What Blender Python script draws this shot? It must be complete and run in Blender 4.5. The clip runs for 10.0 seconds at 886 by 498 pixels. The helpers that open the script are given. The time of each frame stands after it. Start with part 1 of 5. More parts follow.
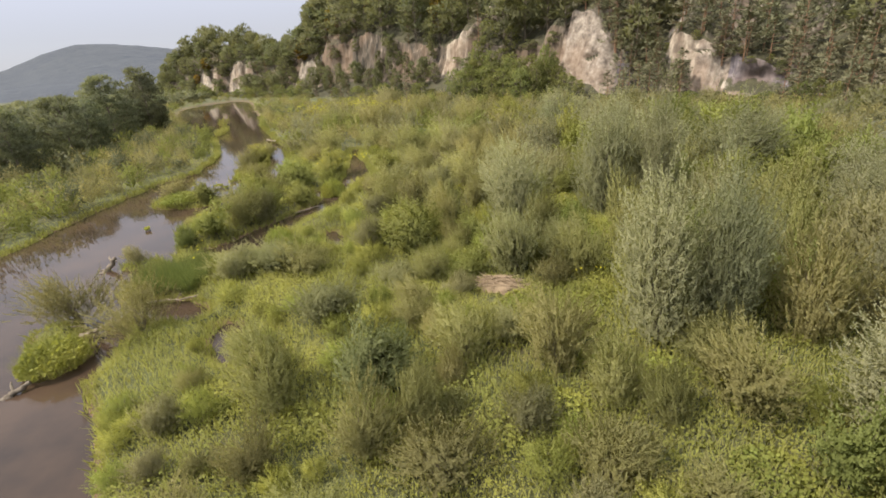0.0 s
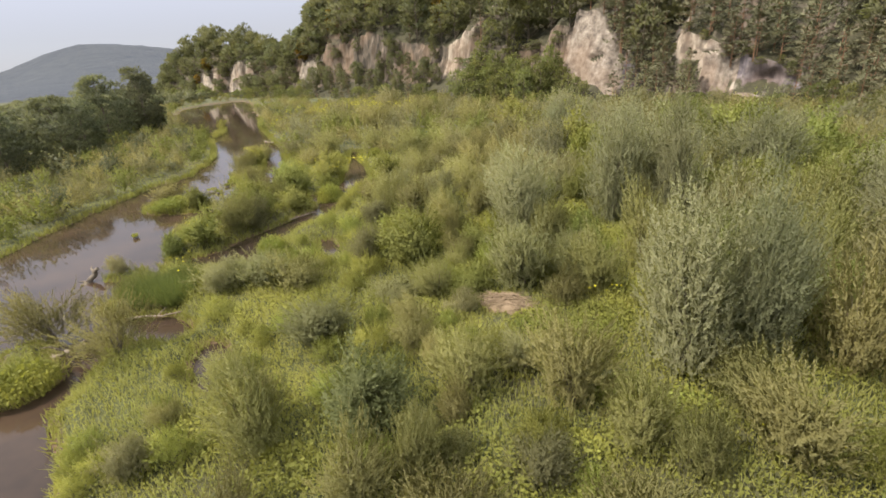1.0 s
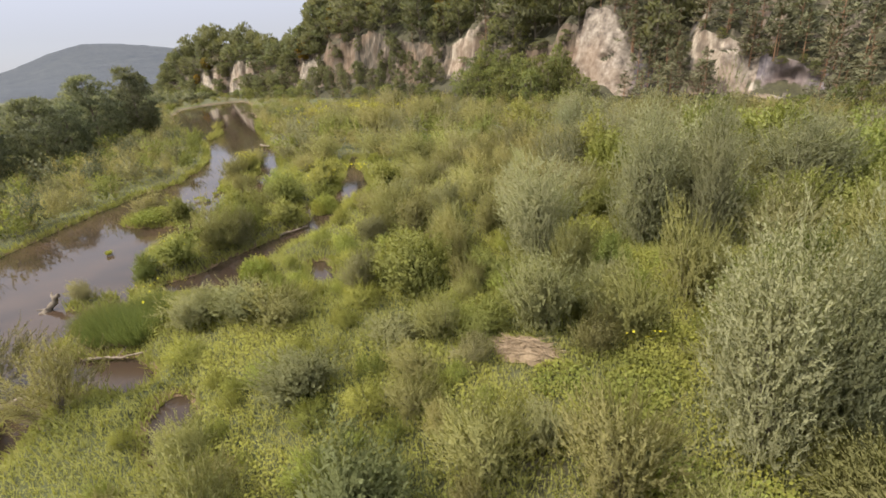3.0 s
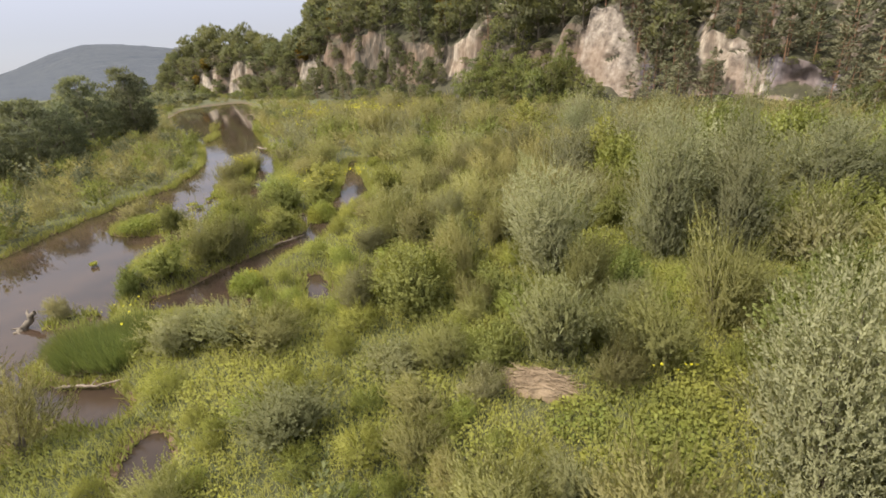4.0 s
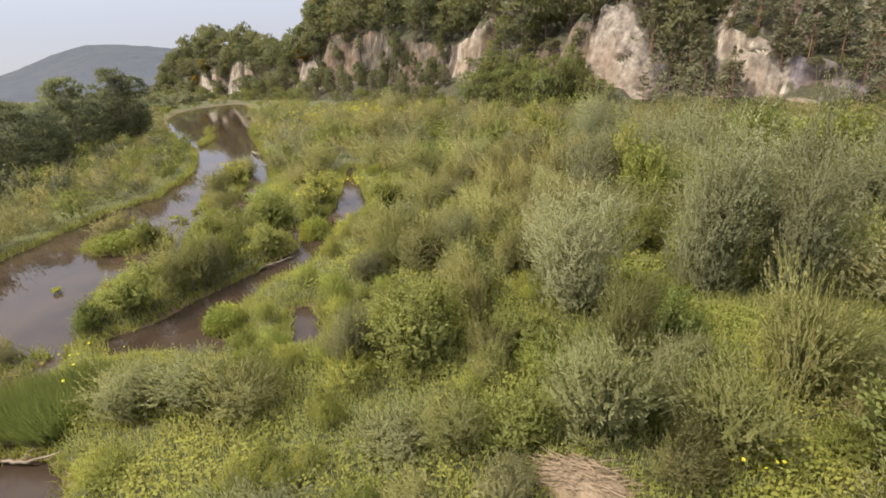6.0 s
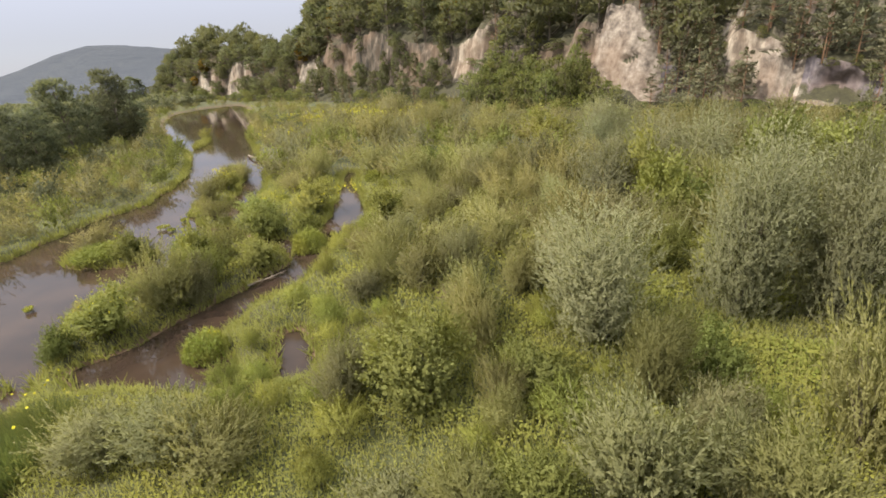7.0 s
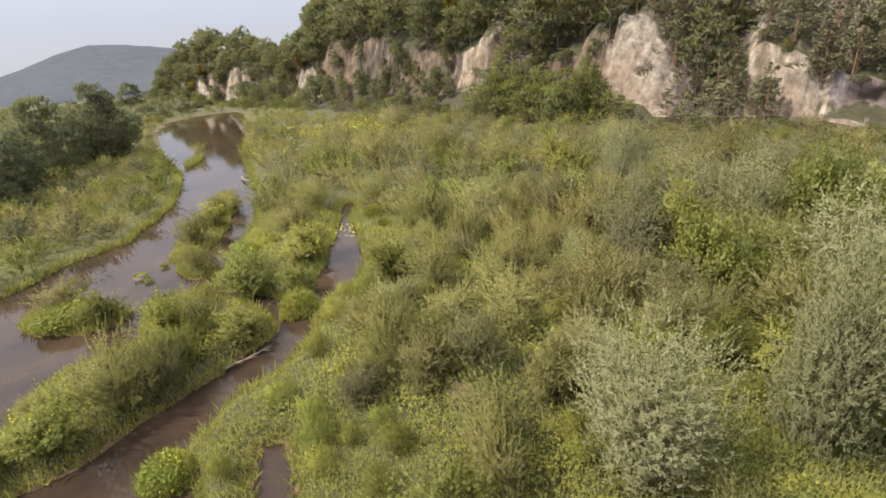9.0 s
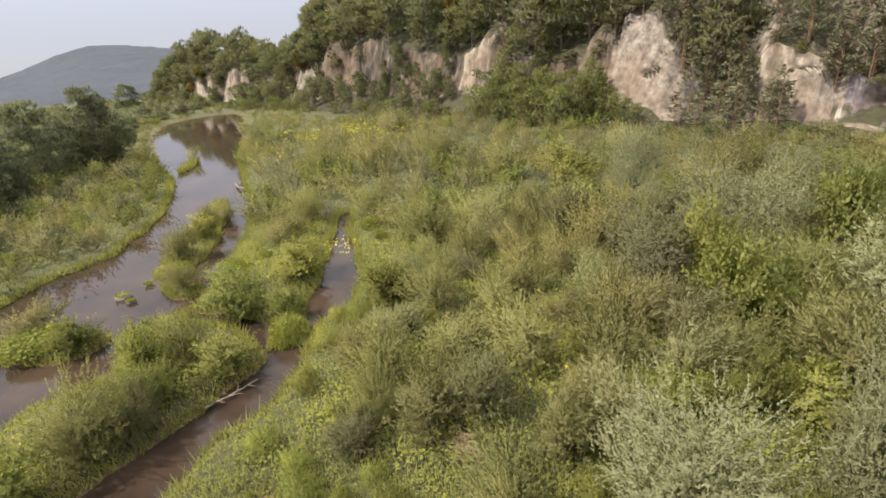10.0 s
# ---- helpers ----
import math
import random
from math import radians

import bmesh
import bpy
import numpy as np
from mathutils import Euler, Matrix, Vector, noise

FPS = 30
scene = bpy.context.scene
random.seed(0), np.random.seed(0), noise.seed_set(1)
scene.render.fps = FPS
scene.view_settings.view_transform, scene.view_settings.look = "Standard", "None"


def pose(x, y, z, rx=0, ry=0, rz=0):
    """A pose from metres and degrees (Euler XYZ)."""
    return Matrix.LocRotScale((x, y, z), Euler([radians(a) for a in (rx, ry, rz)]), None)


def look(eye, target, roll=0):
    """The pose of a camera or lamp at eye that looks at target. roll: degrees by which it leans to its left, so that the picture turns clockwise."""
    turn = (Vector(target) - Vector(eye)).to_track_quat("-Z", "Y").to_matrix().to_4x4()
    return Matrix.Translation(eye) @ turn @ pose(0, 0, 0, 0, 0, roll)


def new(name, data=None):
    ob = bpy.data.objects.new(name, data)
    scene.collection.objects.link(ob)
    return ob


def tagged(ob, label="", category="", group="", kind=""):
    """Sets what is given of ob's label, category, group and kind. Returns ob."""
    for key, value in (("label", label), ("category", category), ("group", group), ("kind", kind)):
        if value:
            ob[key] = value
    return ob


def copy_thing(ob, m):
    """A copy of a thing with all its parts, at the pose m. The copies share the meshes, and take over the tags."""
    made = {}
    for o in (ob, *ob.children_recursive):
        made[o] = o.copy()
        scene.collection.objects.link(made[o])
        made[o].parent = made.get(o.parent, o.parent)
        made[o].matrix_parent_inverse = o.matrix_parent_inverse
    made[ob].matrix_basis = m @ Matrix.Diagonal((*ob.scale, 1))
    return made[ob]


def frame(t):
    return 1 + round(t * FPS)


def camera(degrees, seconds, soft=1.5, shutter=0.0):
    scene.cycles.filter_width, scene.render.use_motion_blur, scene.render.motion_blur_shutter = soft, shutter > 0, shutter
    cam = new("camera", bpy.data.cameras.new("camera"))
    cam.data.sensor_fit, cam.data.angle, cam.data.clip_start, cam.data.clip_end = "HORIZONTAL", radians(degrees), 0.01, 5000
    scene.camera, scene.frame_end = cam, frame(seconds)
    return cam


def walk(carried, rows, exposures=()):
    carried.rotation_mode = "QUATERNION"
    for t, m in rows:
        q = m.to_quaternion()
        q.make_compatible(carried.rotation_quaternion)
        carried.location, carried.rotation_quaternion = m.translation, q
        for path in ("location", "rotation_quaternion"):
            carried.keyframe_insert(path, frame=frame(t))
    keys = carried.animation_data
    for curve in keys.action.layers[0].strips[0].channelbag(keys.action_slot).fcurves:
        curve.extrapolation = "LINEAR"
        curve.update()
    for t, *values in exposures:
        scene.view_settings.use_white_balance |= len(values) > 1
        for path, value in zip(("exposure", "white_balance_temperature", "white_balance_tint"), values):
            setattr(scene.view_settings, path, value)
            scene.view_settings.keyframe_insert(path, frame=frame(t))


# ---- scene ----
cam = camera(86.0, 10.0, soft=1.7)
PATH = [
    (0, (1.29, -0.481, 11.567), (1.111, 1.357, 10.799), -4.7),
    (0.5, (1.214, 0.482, 11.526), (1.034, 2.32, 10.759), -4.7),
    (1, (1.12, 1.414, 11.487), (0.936, 3.252, 10.721), -4.6),
    (1.5, (1.045, 2.294, 11.462), (0.86, 4.132, 10.696), -4.6),
    (2, (0.936, 3.243, 11.43), (0.748, 5.081, 10.663), -4.6),
    (2.5, (0.822, 4.173, 11.427), (0.63, 6.01, 10.66), -4.6),
    (4, (0.382, 7.026, 11.412), (0.185, 8.863, 10.648), -4.6),
    (4.5, (0.244, 7.919, 11.43), (0.044, 9.757, 10.666), -4.6),
    (5, (0.104, 8.913, 11.433), (-0.099, 10.75, 10.669), -4.6),
    (5.5, (-0.051, 9.841, 11.395), (-0.255, 11.678, 10.631), -4.6),
    (7, (-0.51, 13.107, 11.379), (-0.718, 14.945, 10.619), -4.6),
    (7.5, (-0.665, 14.216, 11.721), (-0.874, 16.053, 10.959), -4.5),
    (8, (-0.835, 15.49, 12.292), (-1.047, 17.327, 11.529), -4.6),
    (8.5, (-0.996, 16.695, 12.964), (-1.21, 18.531, 12.199), -4.7),
    (9, (-1.141, 17.961, 13.468), (-1.355, 19.797, 12.703), -4.7),
    (9.5, (-1.247, 19.101, 13.708), (-1.462, 20.935, 12.942), -4.8),
    (10, (-1.367, 20.37, 13.753), (-1.584, 22.205, 12.988), -4.8),
]
walk(cam, [(t, look(eye, target, roll)) for t, eye, target, roll in PATH])

# ---- world, sun ----
SUN_AZ, SUN_EL = 246.0, 53.0          # degrees clockwise from +y, degrees up
sun_way = Vector((math.sin(radians(SUN_AZ)) * math.cos(radians(SUN_EL)),
                  math.cos(radians(SUN_AZ)) * math.cos(radians(SUN_EL)), math.sin(radians(SUN_EL))))
world = bpy.data.worlds.new("sky")
world.use_nodes = True
scene.world = world
wn, wl = world.node_tree.nodes, world.node_tree.links
sky = wn.new("ShaderNodeTexSky")
sky.sky_type, sky.sun_disc = "NISHITA", False
sky.sun_elevation, sky.sun_rotation = radians(SUN_EL), radians(SUN_AZ)
sky.air_density, sky.dust_density, sky.ozone_density = 1.0, 0.7, 3.0
haze = wn.new("ShaderNodeHueSaturation")      # thin summer haze takes the deep blue out of the sky
haze.inputs["Saturation"].default_value, haze.inputs["Hue"].default_value = 0.5, 0.54
wl.new(sky.outputs[0], haze.inputs["Color"])
veil = wn.new("ShaderNodeMix")                # milky air evens the sky out
veil.data_type = "RGBA"
veil.inputs[0].default_value = 0.8
up = wn.new("ShaderNodeSeparateXYZ")          # brighter overhead than at the horizon
wl.new(wn.new("ShaderNodeTexCoord").outputs["Generated"], up.inputs[0])
milk = wn.new("ShaderNodeMix")
milk.data_type = "RGBA"
milk.inputs[6].default_value, milk.inputs[7].default_value = (1.75, 1.92, 2.5, 1), (12.5, 12.6, 13.0, 1)
wl.new(up.outputs[2], milk.inputs[0])
low_air = wn.new("ShaderNodeMapRange")        # whitish haze lies on the horizon
low_air.inputs[1].default_value, low_air.inputs[2].default_value = 0.0, 0.16
wl.new(up.outputs[2], low_air.inputs[0])
horizon = wn.new("ShaderNodeMix")
horizon.data_type = "RGBA"
horizon.inputs[6].default_value = (2.65, 2.6, 2.9, 1)
wl.new(low_air.outputs[0], horizon.inputs[0])
wl.new(milk.outputs[2], horizon.inputs[7])
wl.new(horizon.outputs[2], veil.inputs[7])
wl.new(haze.outputs[0], veil.inputs[6])
wl.new(veil.outputs[2], wn["Background"].inputs[0])
wn["Background"].inputs[1].default_value = 0.1

sun_data = bpy.data.lights.new("sun", "SUN")
sun_data.energy, sun_data.angle, sun_data.color = 3.6, radians(0.6), (1.0, 0.905, 0.8)
sun = new("sun", sun_data)
sun.matrix_world = look(sun_way * 200, (0, 0, 0))
scene.view_settings.exposure = 1.1

# ---- materials ----


def node_material(name):
    m = bpy.data.materials.new(name)
    m.use_nodes = True
    nt = m.node_tree
    nt.nodes.clear()
    out = nt.nodes.new("ShaderNodeOutputMaterial")
    return m, nt, out


def link(nt, a, b):
    nt.links.new(a, b)


def noise_tex(nt, scale, detail=3.0, rough=0.6, stretch=None, source="Object"):
    tc = nt.nodes.new("ShaderNodeTexCoord")
    tex = nt.nodes.new("ShaderNodeTexNoise")
    tex.inputs["Scale"].default_value = scale
    tex.inputs["Detail"].default_value = detail
    tex.inputs["Roughness"].default_value = rough
    if stretch:
        mp = nt.nodes.new("ShaderNodeMapping")
        mp.inputs["Scale"].default_value = stretch
        link(nt, tc.outputs[source], mp.inputs[0])
        link(nt, mp.outputs[0], tex.inputs[0])
    else:
        link(nt, tc.outputs[source], tex.inputs[0])
    return tex.outputs["Fac"]


def ramp(nt, fac, stops):
    r = nt.nodes.new("ShaderNodeValToRGB")
    els = r.color_ramp.elements
    while len(els) < len(stops):
        els.new(0.5)
    for e, (p, c) in zip(els, stops):
        e.position, e.color = p, (*c, 1)
    link(nt, fac, r.inputs[0])
    return r.outputs[0]


def mix_colour(nt, fac, a, b, how="MIX"):
    m = nt.nodes.new("ShaderNodeMix")
    m.data_type, m.blend_type = "RGBA", how
    for sock, v in ((m.inputs[0], fac), (m.inputs[6], a), (m.inputs[7], b)):
        if isinstance(v, (int, float)):
            sock.default_value = v
        elif isinstance(v, tuple):
            sock.default_value = (*v, 1)
        else:
            link(nt, v, sock)
    return m.outputs[2]


def leaf_material(name, light, dark, back=None, gloss=0.65, through_light=0.5, patch=None):
    """Leaves: each leaf its own shade, each plant its own tone, some light coming through."""
    m, nt, out = node_material(name)
    geo = nt.nodes.new("ShaderNodeNewGeometry")
    info = nt.nodes.new("ShaderNodeObjectInfo")
    col = mix_colour(nt, geo.outputs["Random Per Island"], dark, light)
    hue = nt.nodes.new("ShaderNodeHueSaturation")
    mr = nt.nodes.new("ShaderNodeMapRange")
    mr.inputs[3].default_value, mr.inputs[4].default_value = 0.75, 1.25
    link(nt, info.outputs["Random"], mr.inputs[0])
    link(nt, mr.outputs[0], hue.inputs["Value"])
    mh = nt.nodes.new("ShaderNodeMapRange")
    mh.inputs[3].default_value, mh.inputs[4].default_value = 0.485, 0.515
    mul = nt.nodes.new("ShaderNodeMath")
    mul.operation = "FRACT"
    mul2 = nt.nodes.new("ShaderNodeMath")
    mul2.operation = "MULTIPLY"
    mul2.inputs[1].default_value = 7.31
    link(nt, info.outputs["Random"], mul2.inputs[0])
    link(nt, mul2.outputs[0], mul.inputs[0])
    link(nt, mul.outputs[0], mh.inputs[0])
    link(nt, mh.outputs[0], hue.inputs["Hue"])
    link(nt, col, hue.inputs["Color"])
    col = hue.outputs[0]
    if patch:
        big = noise_tex(nt, 0.16, 3.0, 0.65)
        fac = ramp(nt, big, [(0.42, (0, 0, 0)), (0.62, (1, 1, 1))])
        col = mix_colour(nt, fac, col, patch)
    bsdf = nt.nodes.new("ShaderNodeBsdfPrincipled")
    link(nt, col, bsdf.inputs["Base Color"])
    bsdf.inputs["Roughness"].default_value = gloss
    bsdf.inputs["Specular IOR Level"].default_value = 0.12
    tr = nt.nodes.new("ShaderNodeBsdfTranslucent")
    warm = mix_colour(nt, 1.0, col, (1.0, 1.0, 0.66), "MULTIPLY")
    link(nt, warm, tr.inputs[0])
    mx = nt.nodes.new("ShaderNodeMixShader")
    mx.inputs[0].default_value = through_light
    link(nt, bsdf.outputs[0], mx.inputs[1])
    link(nt, tr.outputs[0], mx.inputs[2])
    link(nt, mx.outputs[0], out.inputs[0])
    return m


def plain_material(name, stops, scale, rough=0.9, bump=0.3, stretch=None, spec=0.3):
    m, nt, out = node_material(name)
    fine = noise_tex(nt, scale, 6.0, 0.65, stretch)
    big = noise_tex(nt, scale * 0.12, 3.0, 0.6, stretch)
    mixed = mix_colour(nt, 0.45, fine, big)
    col = ramp(nt, mixed, stops)
    bsdf = nt.nodes.new("ShaderNodeBsdfPrincipled")
    link(nt, col, bsdf.inputs["Base Color"])
    bsdf.inputs["Roughness"].default_value = rough
    bsdf.inputs["Specular IOR Level"].default_value = spec
    bp = nt.nodes.new("ShaderNodeBump")
    bp.inputs["Strength"].default_value = bump
    bp.inputs["Distance"].default_value = 0.1
    link(nt, fine, bp.inputs["Height"])
    link(nt, bp.outputs[0], bsdf.inputs["Normal"])
    link(nt, bsdf.outputs[0], out.inputs[0])
    return m


M_OLIVE = leaf_material("olive_willow_leaf", (0.272, 0.258, 0.106), (0.2, 0.19, 0.078))
M_GREY = leaf_material("grey_willow_leaf", (0.262, 0.254, 0.126), (0.196, 0.19, 0.094))
M_SILVER = leaf_material("silver_willow_leaf", (0.285, 0.287, 0.162), (0.2, 0.202, 0.112))
M_LEAFY = leaf_material("alder_leaf", (0.23, 0.246, 0.0765), (0.157, 0.17, 0.051))
M_YELLOW = leaf_material("yellow_green_leaf", (0.27, 0.275, 0.082), (0.2, 0.207, 0.058))
M_TEAL = leaf_material("blue_green_leaf", (0.24, 0.265, 0.115), (0.175, 0.197, 0.083))
M_REED = leaf_material("reed_leaf", (0.225, 0.25, 0.085), (0.13, 0.15, 0.05))
M_HERB = leaf_material("herb_leaf", (0.285, 0.305, 0.078), (0.2, 0.218, 0.054), patch=(0.31, 0.308, 0.07))
M_GRASS = leaf_material("grass_blade", (0.265, 0.282, 0.088), (0.185, 0.198, 0.06), patch=(0.29, 0.28, 0.09))
M_WEED = leaf_material("tall_herb_leaf", (0.3, 0.312, 0.084), (0.215, 0.226, 0.06))
# M_DARK, M_FOREST and M_PINE: bluish air haze is mixed into the leaf colours
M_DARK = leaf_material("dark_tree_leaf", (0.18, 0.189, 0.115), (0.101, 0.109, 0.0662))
M_FOREST = leaf_material("forest_leaf", (0.158, 0.163, 0.084), (0.082, 0.088, 0.046), patch=(0.15, 0.147, 0.064))
M_FOOT = leaf_material("young_tree_leaf", (0.182, 0.19, 0.068), (0.1, 0.109, 0.038))
M_AUTUMN = leaf_material("turning_leaf", (0.28, 0.19, 0.035), (0.14, 0.1, 0.02))
M_PINE = leaf_material("pine_needles", (0.178, 0.174, 0.1), (0.1, 0.099, 0.058), through_light=0.15)
M_FLOWER = leaf_material("yellow_flower", (0.6, 0.52, 0.03), (0.48, 0.4, 0.03), through_light=0.2)
M_BARK = plain_material("willow_bark", [(0.3, (0.07, 0.055, 0.04)), (0.7, (0.19, 0.16, 0.12))], 9.0, stretch=(1, 1, 0.2))
M_PINEBARK = plain_material("pine_bark", [(0.3, (0.11, 0.06, 0.035)), (0.7, (0.28, 0.17, 0.1))], 6.0, stretch=(1, 1, 0.25))
M_DEADWOOD = plain_material("weathered_wood", [(0.3, (0.1, 0.078, 0.055)), (0.7, (0.27, 0.22, 0.165))], 8.0, stretch=(0.3, 1, 1))
M_STRAW = plain_material("dry_straw", [(0.3, (0.11, 0.078, 0.046)), (0.7, (0.3, 0.225, 0.145))], 12.0)
M_STONE = plain_material("river_stone", [(0.3, (0.09, 0.085, 0.075)), (0.7, (0.25, 0.23, 0.2))], 5.0)


def ground_material():
    m, nt, out = node_material("meadow_ground")
    fine = noise_tex(nt, 2.2, 6.0, 0.7)
    big = noise_tex(nt, 0.09, 4.0, 0.6)
    green = ramp(nt, fine, [(0.3, (0.034, 0.035, 0.013)), (0.55, (0.068, 0.074, 0.024)), (0.75, (0.11, 0.11, 0.037))])
    dry = ramp(nt, fine, [(0.3, (0.042, 0.035, 0.018)), (0.7, (0.1, 0.088, 0.04))])
    col = mix_colour(nt, ramp(nt, big, [(0.48, (0, 0, 0)), (0.66, (1, 1, 1))]), green, dry)
    # wet brown mud below the waterline and just above it
    geo = nt.nodes.new("ShaderNodeNewGeometry")
    sep = nt.nodes.new("ShaderNodeSeparateXYZ")
    link(nt, geo.outputs["Position"], sep.inputs[0])
    mr = nt.nodes.new("ShaderNodeMapRange")
    mr.inputs[1].default_value, mr.inputs[2].default_value = 0.22, 0.02
    link(nt, sep.outputs[2], mr.inputs[0])
    mud = ramp(nt, fine, [(0.3, (0.07, 0.045, 0.024)), (0.7, (0.17, 0.105, 0.055))])
    col = mix_colour(nt, mr.outputs[0], col, mud)
    bsdf = nt.nodes.new("ShaderNodeBsdfPrincipled")
    link(nt, col, bsdf.inputs["Base Color"])
    bsdf.inputs["Roughness"].default_value = 0.95
    bp = nt.nodes.new("ShaderNodeBump")
    bp.inputs["Strength"].default_value, bp.inputs["Distance"].default_value = 0.6, 0.25
    link(nt, fine, bp.inputs["Height"])
    link(nt, bp.outputs[0], bsdf.inputs["Normal"])
    link(nt, bsdf.outputs[0], out.inputs[0])
    return m


def water_material():
    m, nt, out = node_material("brown_river_water")
    bsdf = nt.nodes.new("ShaderNodeBsdfPrincipled")
    big = noise_tex(nt, 0.25, 4.0, 0.6)
    col = ramp(nt, big, [(0.35, (0.024, 0.017, 0.013)), (0.65, (0.05, 0.033, 0.022))])
    link(nt, col, bsdf.inputs["Base Color"])
    bsdf.inputs["Roughness"].default_value = 0.04
    bsdf.inputs["IOR"].default_value = 1.33
    bsdf.inputs["Specular IOR Level"].default_value = 0.4
    bp = nt.nodes.new("ShaderNodeBump")
    bp.inputs["Strength"].default_value, bp.inputs["Distance"].default_value = 0.12, 0.05
    link(nt, noise_tex(nt, 1.6, 3.0, 0.55, (1.0, 0.45, 1.0)), bp.inputs["Height"])
    link(nt, bp.outputs[0], bsdf.inputs["Normal"])
    link(nt, bsdf.outputs[0], out.inputs[0])
    return m


def cliff_material(name, tones, flow=0.68, pitch=0.8):
    m, nt, out = node_material(name)
    fine = noise_tex(nt, 0.9, 7.0, 0.68)
    streak = noise_tex(nt, pitch, 5.0, 0.65, (1.0, 1.0, 0.07))
    big = noise_tex(nt, 0.09, 3.0, 0.6)
    rock = ramp(nt, mix_colour(nt, flow, fine, streak), tones)
    warm = mix_colour(nt, ramp(nt, big, [(0.45, (0, 0, 0)), (0.62, (1, 1, 1))]), rock, (0.2, 0.13, 0.08), "MIX")
    rock = mix_colour(nt, 0.45, rock, warm)
    soil = ramp(nt, fine, [(0.3, (0.02, 0.019, 0.009)), (0.7, (0.06, 0.056, 0.024))])
    geo = nt.nodes.new("ShaderNodeNewGeometry")
    sep = nt.nodes.new("ShaderNodeSeparateXYZ")
    link(nt, geo.outputs["True Normal"], sep.inputs[0])
    mr = nt.nodes.new("ShaderNodeMapRange")
    mr.inputs[1].default_value, mr.inputs[2].default_value = 0.55, 0.72
    add = nt.nodes.new("ShaderNodeMath")
    add.operation = "MULTIPLY_ADD"
    add.inputs[1].default_value = 0.25
    link(nt, fine, add.inputs[0])
    link(nt, sep.outputs[2], add.inputs[2])
    sub = nt.nodes.new("ShaderNodeMath")
    sub.operation = "SUBTRACT"
    sub.inputs[1].default_value = 0.125
    link(nt, add.outputs[0], sub.inputs[0])
    link(nt, sub.outputs[0], mr.inputs[0])
    col = mix_colour(nt, mr.outputs[0], rock, soil)
    bsdf = nt.nodes.new("ShaderNodeBsdfPrincipled")
    link(nt, col, bsdf.inputs["Base Color"])
    bsdf.inputs["Roughness"].default_value = 0.92
    bp = nt.nodes.new("ShaderNodeBump")
    bp.inputs["Strength"].default_value, bp.inputs["Distance"].default_value = 0.6, 0.22
    link(nt, mix_colour(nt, 0.5, fine, streak), bp.inputs["Height"])
    link(nt, bp.outputs[0], bsdf.inputs["Normal"])
    link(nt, bsdf.outputs[0], out.inputs[0])
    return m


def far_hill_material():
    """Backdrop: a wooded hill kilometres off; a faint bluish glow stands in for hazy air."""
    m, nt, out = node_material("hazed_distant_wood")
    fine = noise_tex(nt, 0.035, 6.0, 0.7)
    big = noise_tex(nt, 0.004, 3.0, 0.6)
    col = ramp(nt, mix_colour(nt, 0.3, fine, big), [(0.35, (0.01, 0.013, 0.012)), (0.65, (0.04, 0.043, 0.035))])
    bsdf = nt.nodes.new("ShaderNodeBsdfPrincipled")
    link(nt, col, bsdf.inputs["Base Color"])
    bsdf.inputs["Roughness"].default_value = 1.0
    # emission paints the blue of the air onto the hill
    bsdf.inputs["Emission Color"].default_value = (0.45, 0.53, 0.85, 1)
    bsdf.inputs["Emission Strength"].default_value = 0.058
    bp = nt.nodes.new("ShaderNodeBump")
    bp.inputs["Strength"].default_value, bp.inputs["Distance"].default_value = 1.0, 12.0
    link(nt, fine, bp.inputs["Height"])
    link(nt, bp.outputs[0], bsdf.inputs["Normal"])
    link(nt, bsdf.outputs[0], out.inputs[0])
    return m


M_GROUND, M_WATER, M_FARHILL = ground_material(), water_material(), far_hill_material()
M_CLIFF = cliff_material("pale_cliff_rock", [(0.36, (0.05, 0.042, 0.034)), (0.47, (0.13, 0.108, 0.082)), (0.55, (0.27, 0.235, 0.18)), (0.66, (0.46, 0.41, 0.33))])
M_SLAB = cliff_material("pinkish_sandstone", [(0.36, (0.06, 0.048, 0.038)), (0.45, (0.14, 0.114, 0.09)), (0.55, (0.23, 0.195, 0.155)), (0.68, (0.38, 0.335, 0.27))], 0.25, 1.2)
M_BROWNCLIFF = cliff_material("brown_cliff_rock", [(0.38, (0.024, 0.021, 0.015)), (0.48, (0.065, 0.053, 0.037)), (0.57, (0.105, 0.083, 0.06)), (0.68, (0.24, 0.195, 0.145))], 0.85, 1.3)
M_LIP = cliff_material("white_lip_rock", [(0.36, (0.2, 0.175, 0.14)), (0.5, (0.38, 0.345, 0.29)), (0.66, (0.58, 0.54, 0.47))], 0.3, 1.2)
# paints the overhang's shade in dark violet; also the dark rock below the pines
M_DARKROCK_SHADE = cliff_material("dark_rock_and_hollow_shade", [(0.36, (0.05, 0.043, 0.05)), (0.47, (0.1, 0.086, 0.095)), (0.57, (0.17, 0.148, 0.15)), (0.68, (0.3, 0.265, 0.245))], 0.5, 1.1)

# ---- mesh helpers ----

SOFTNESS = 0.5        # how far leaves follow the shape of their crown


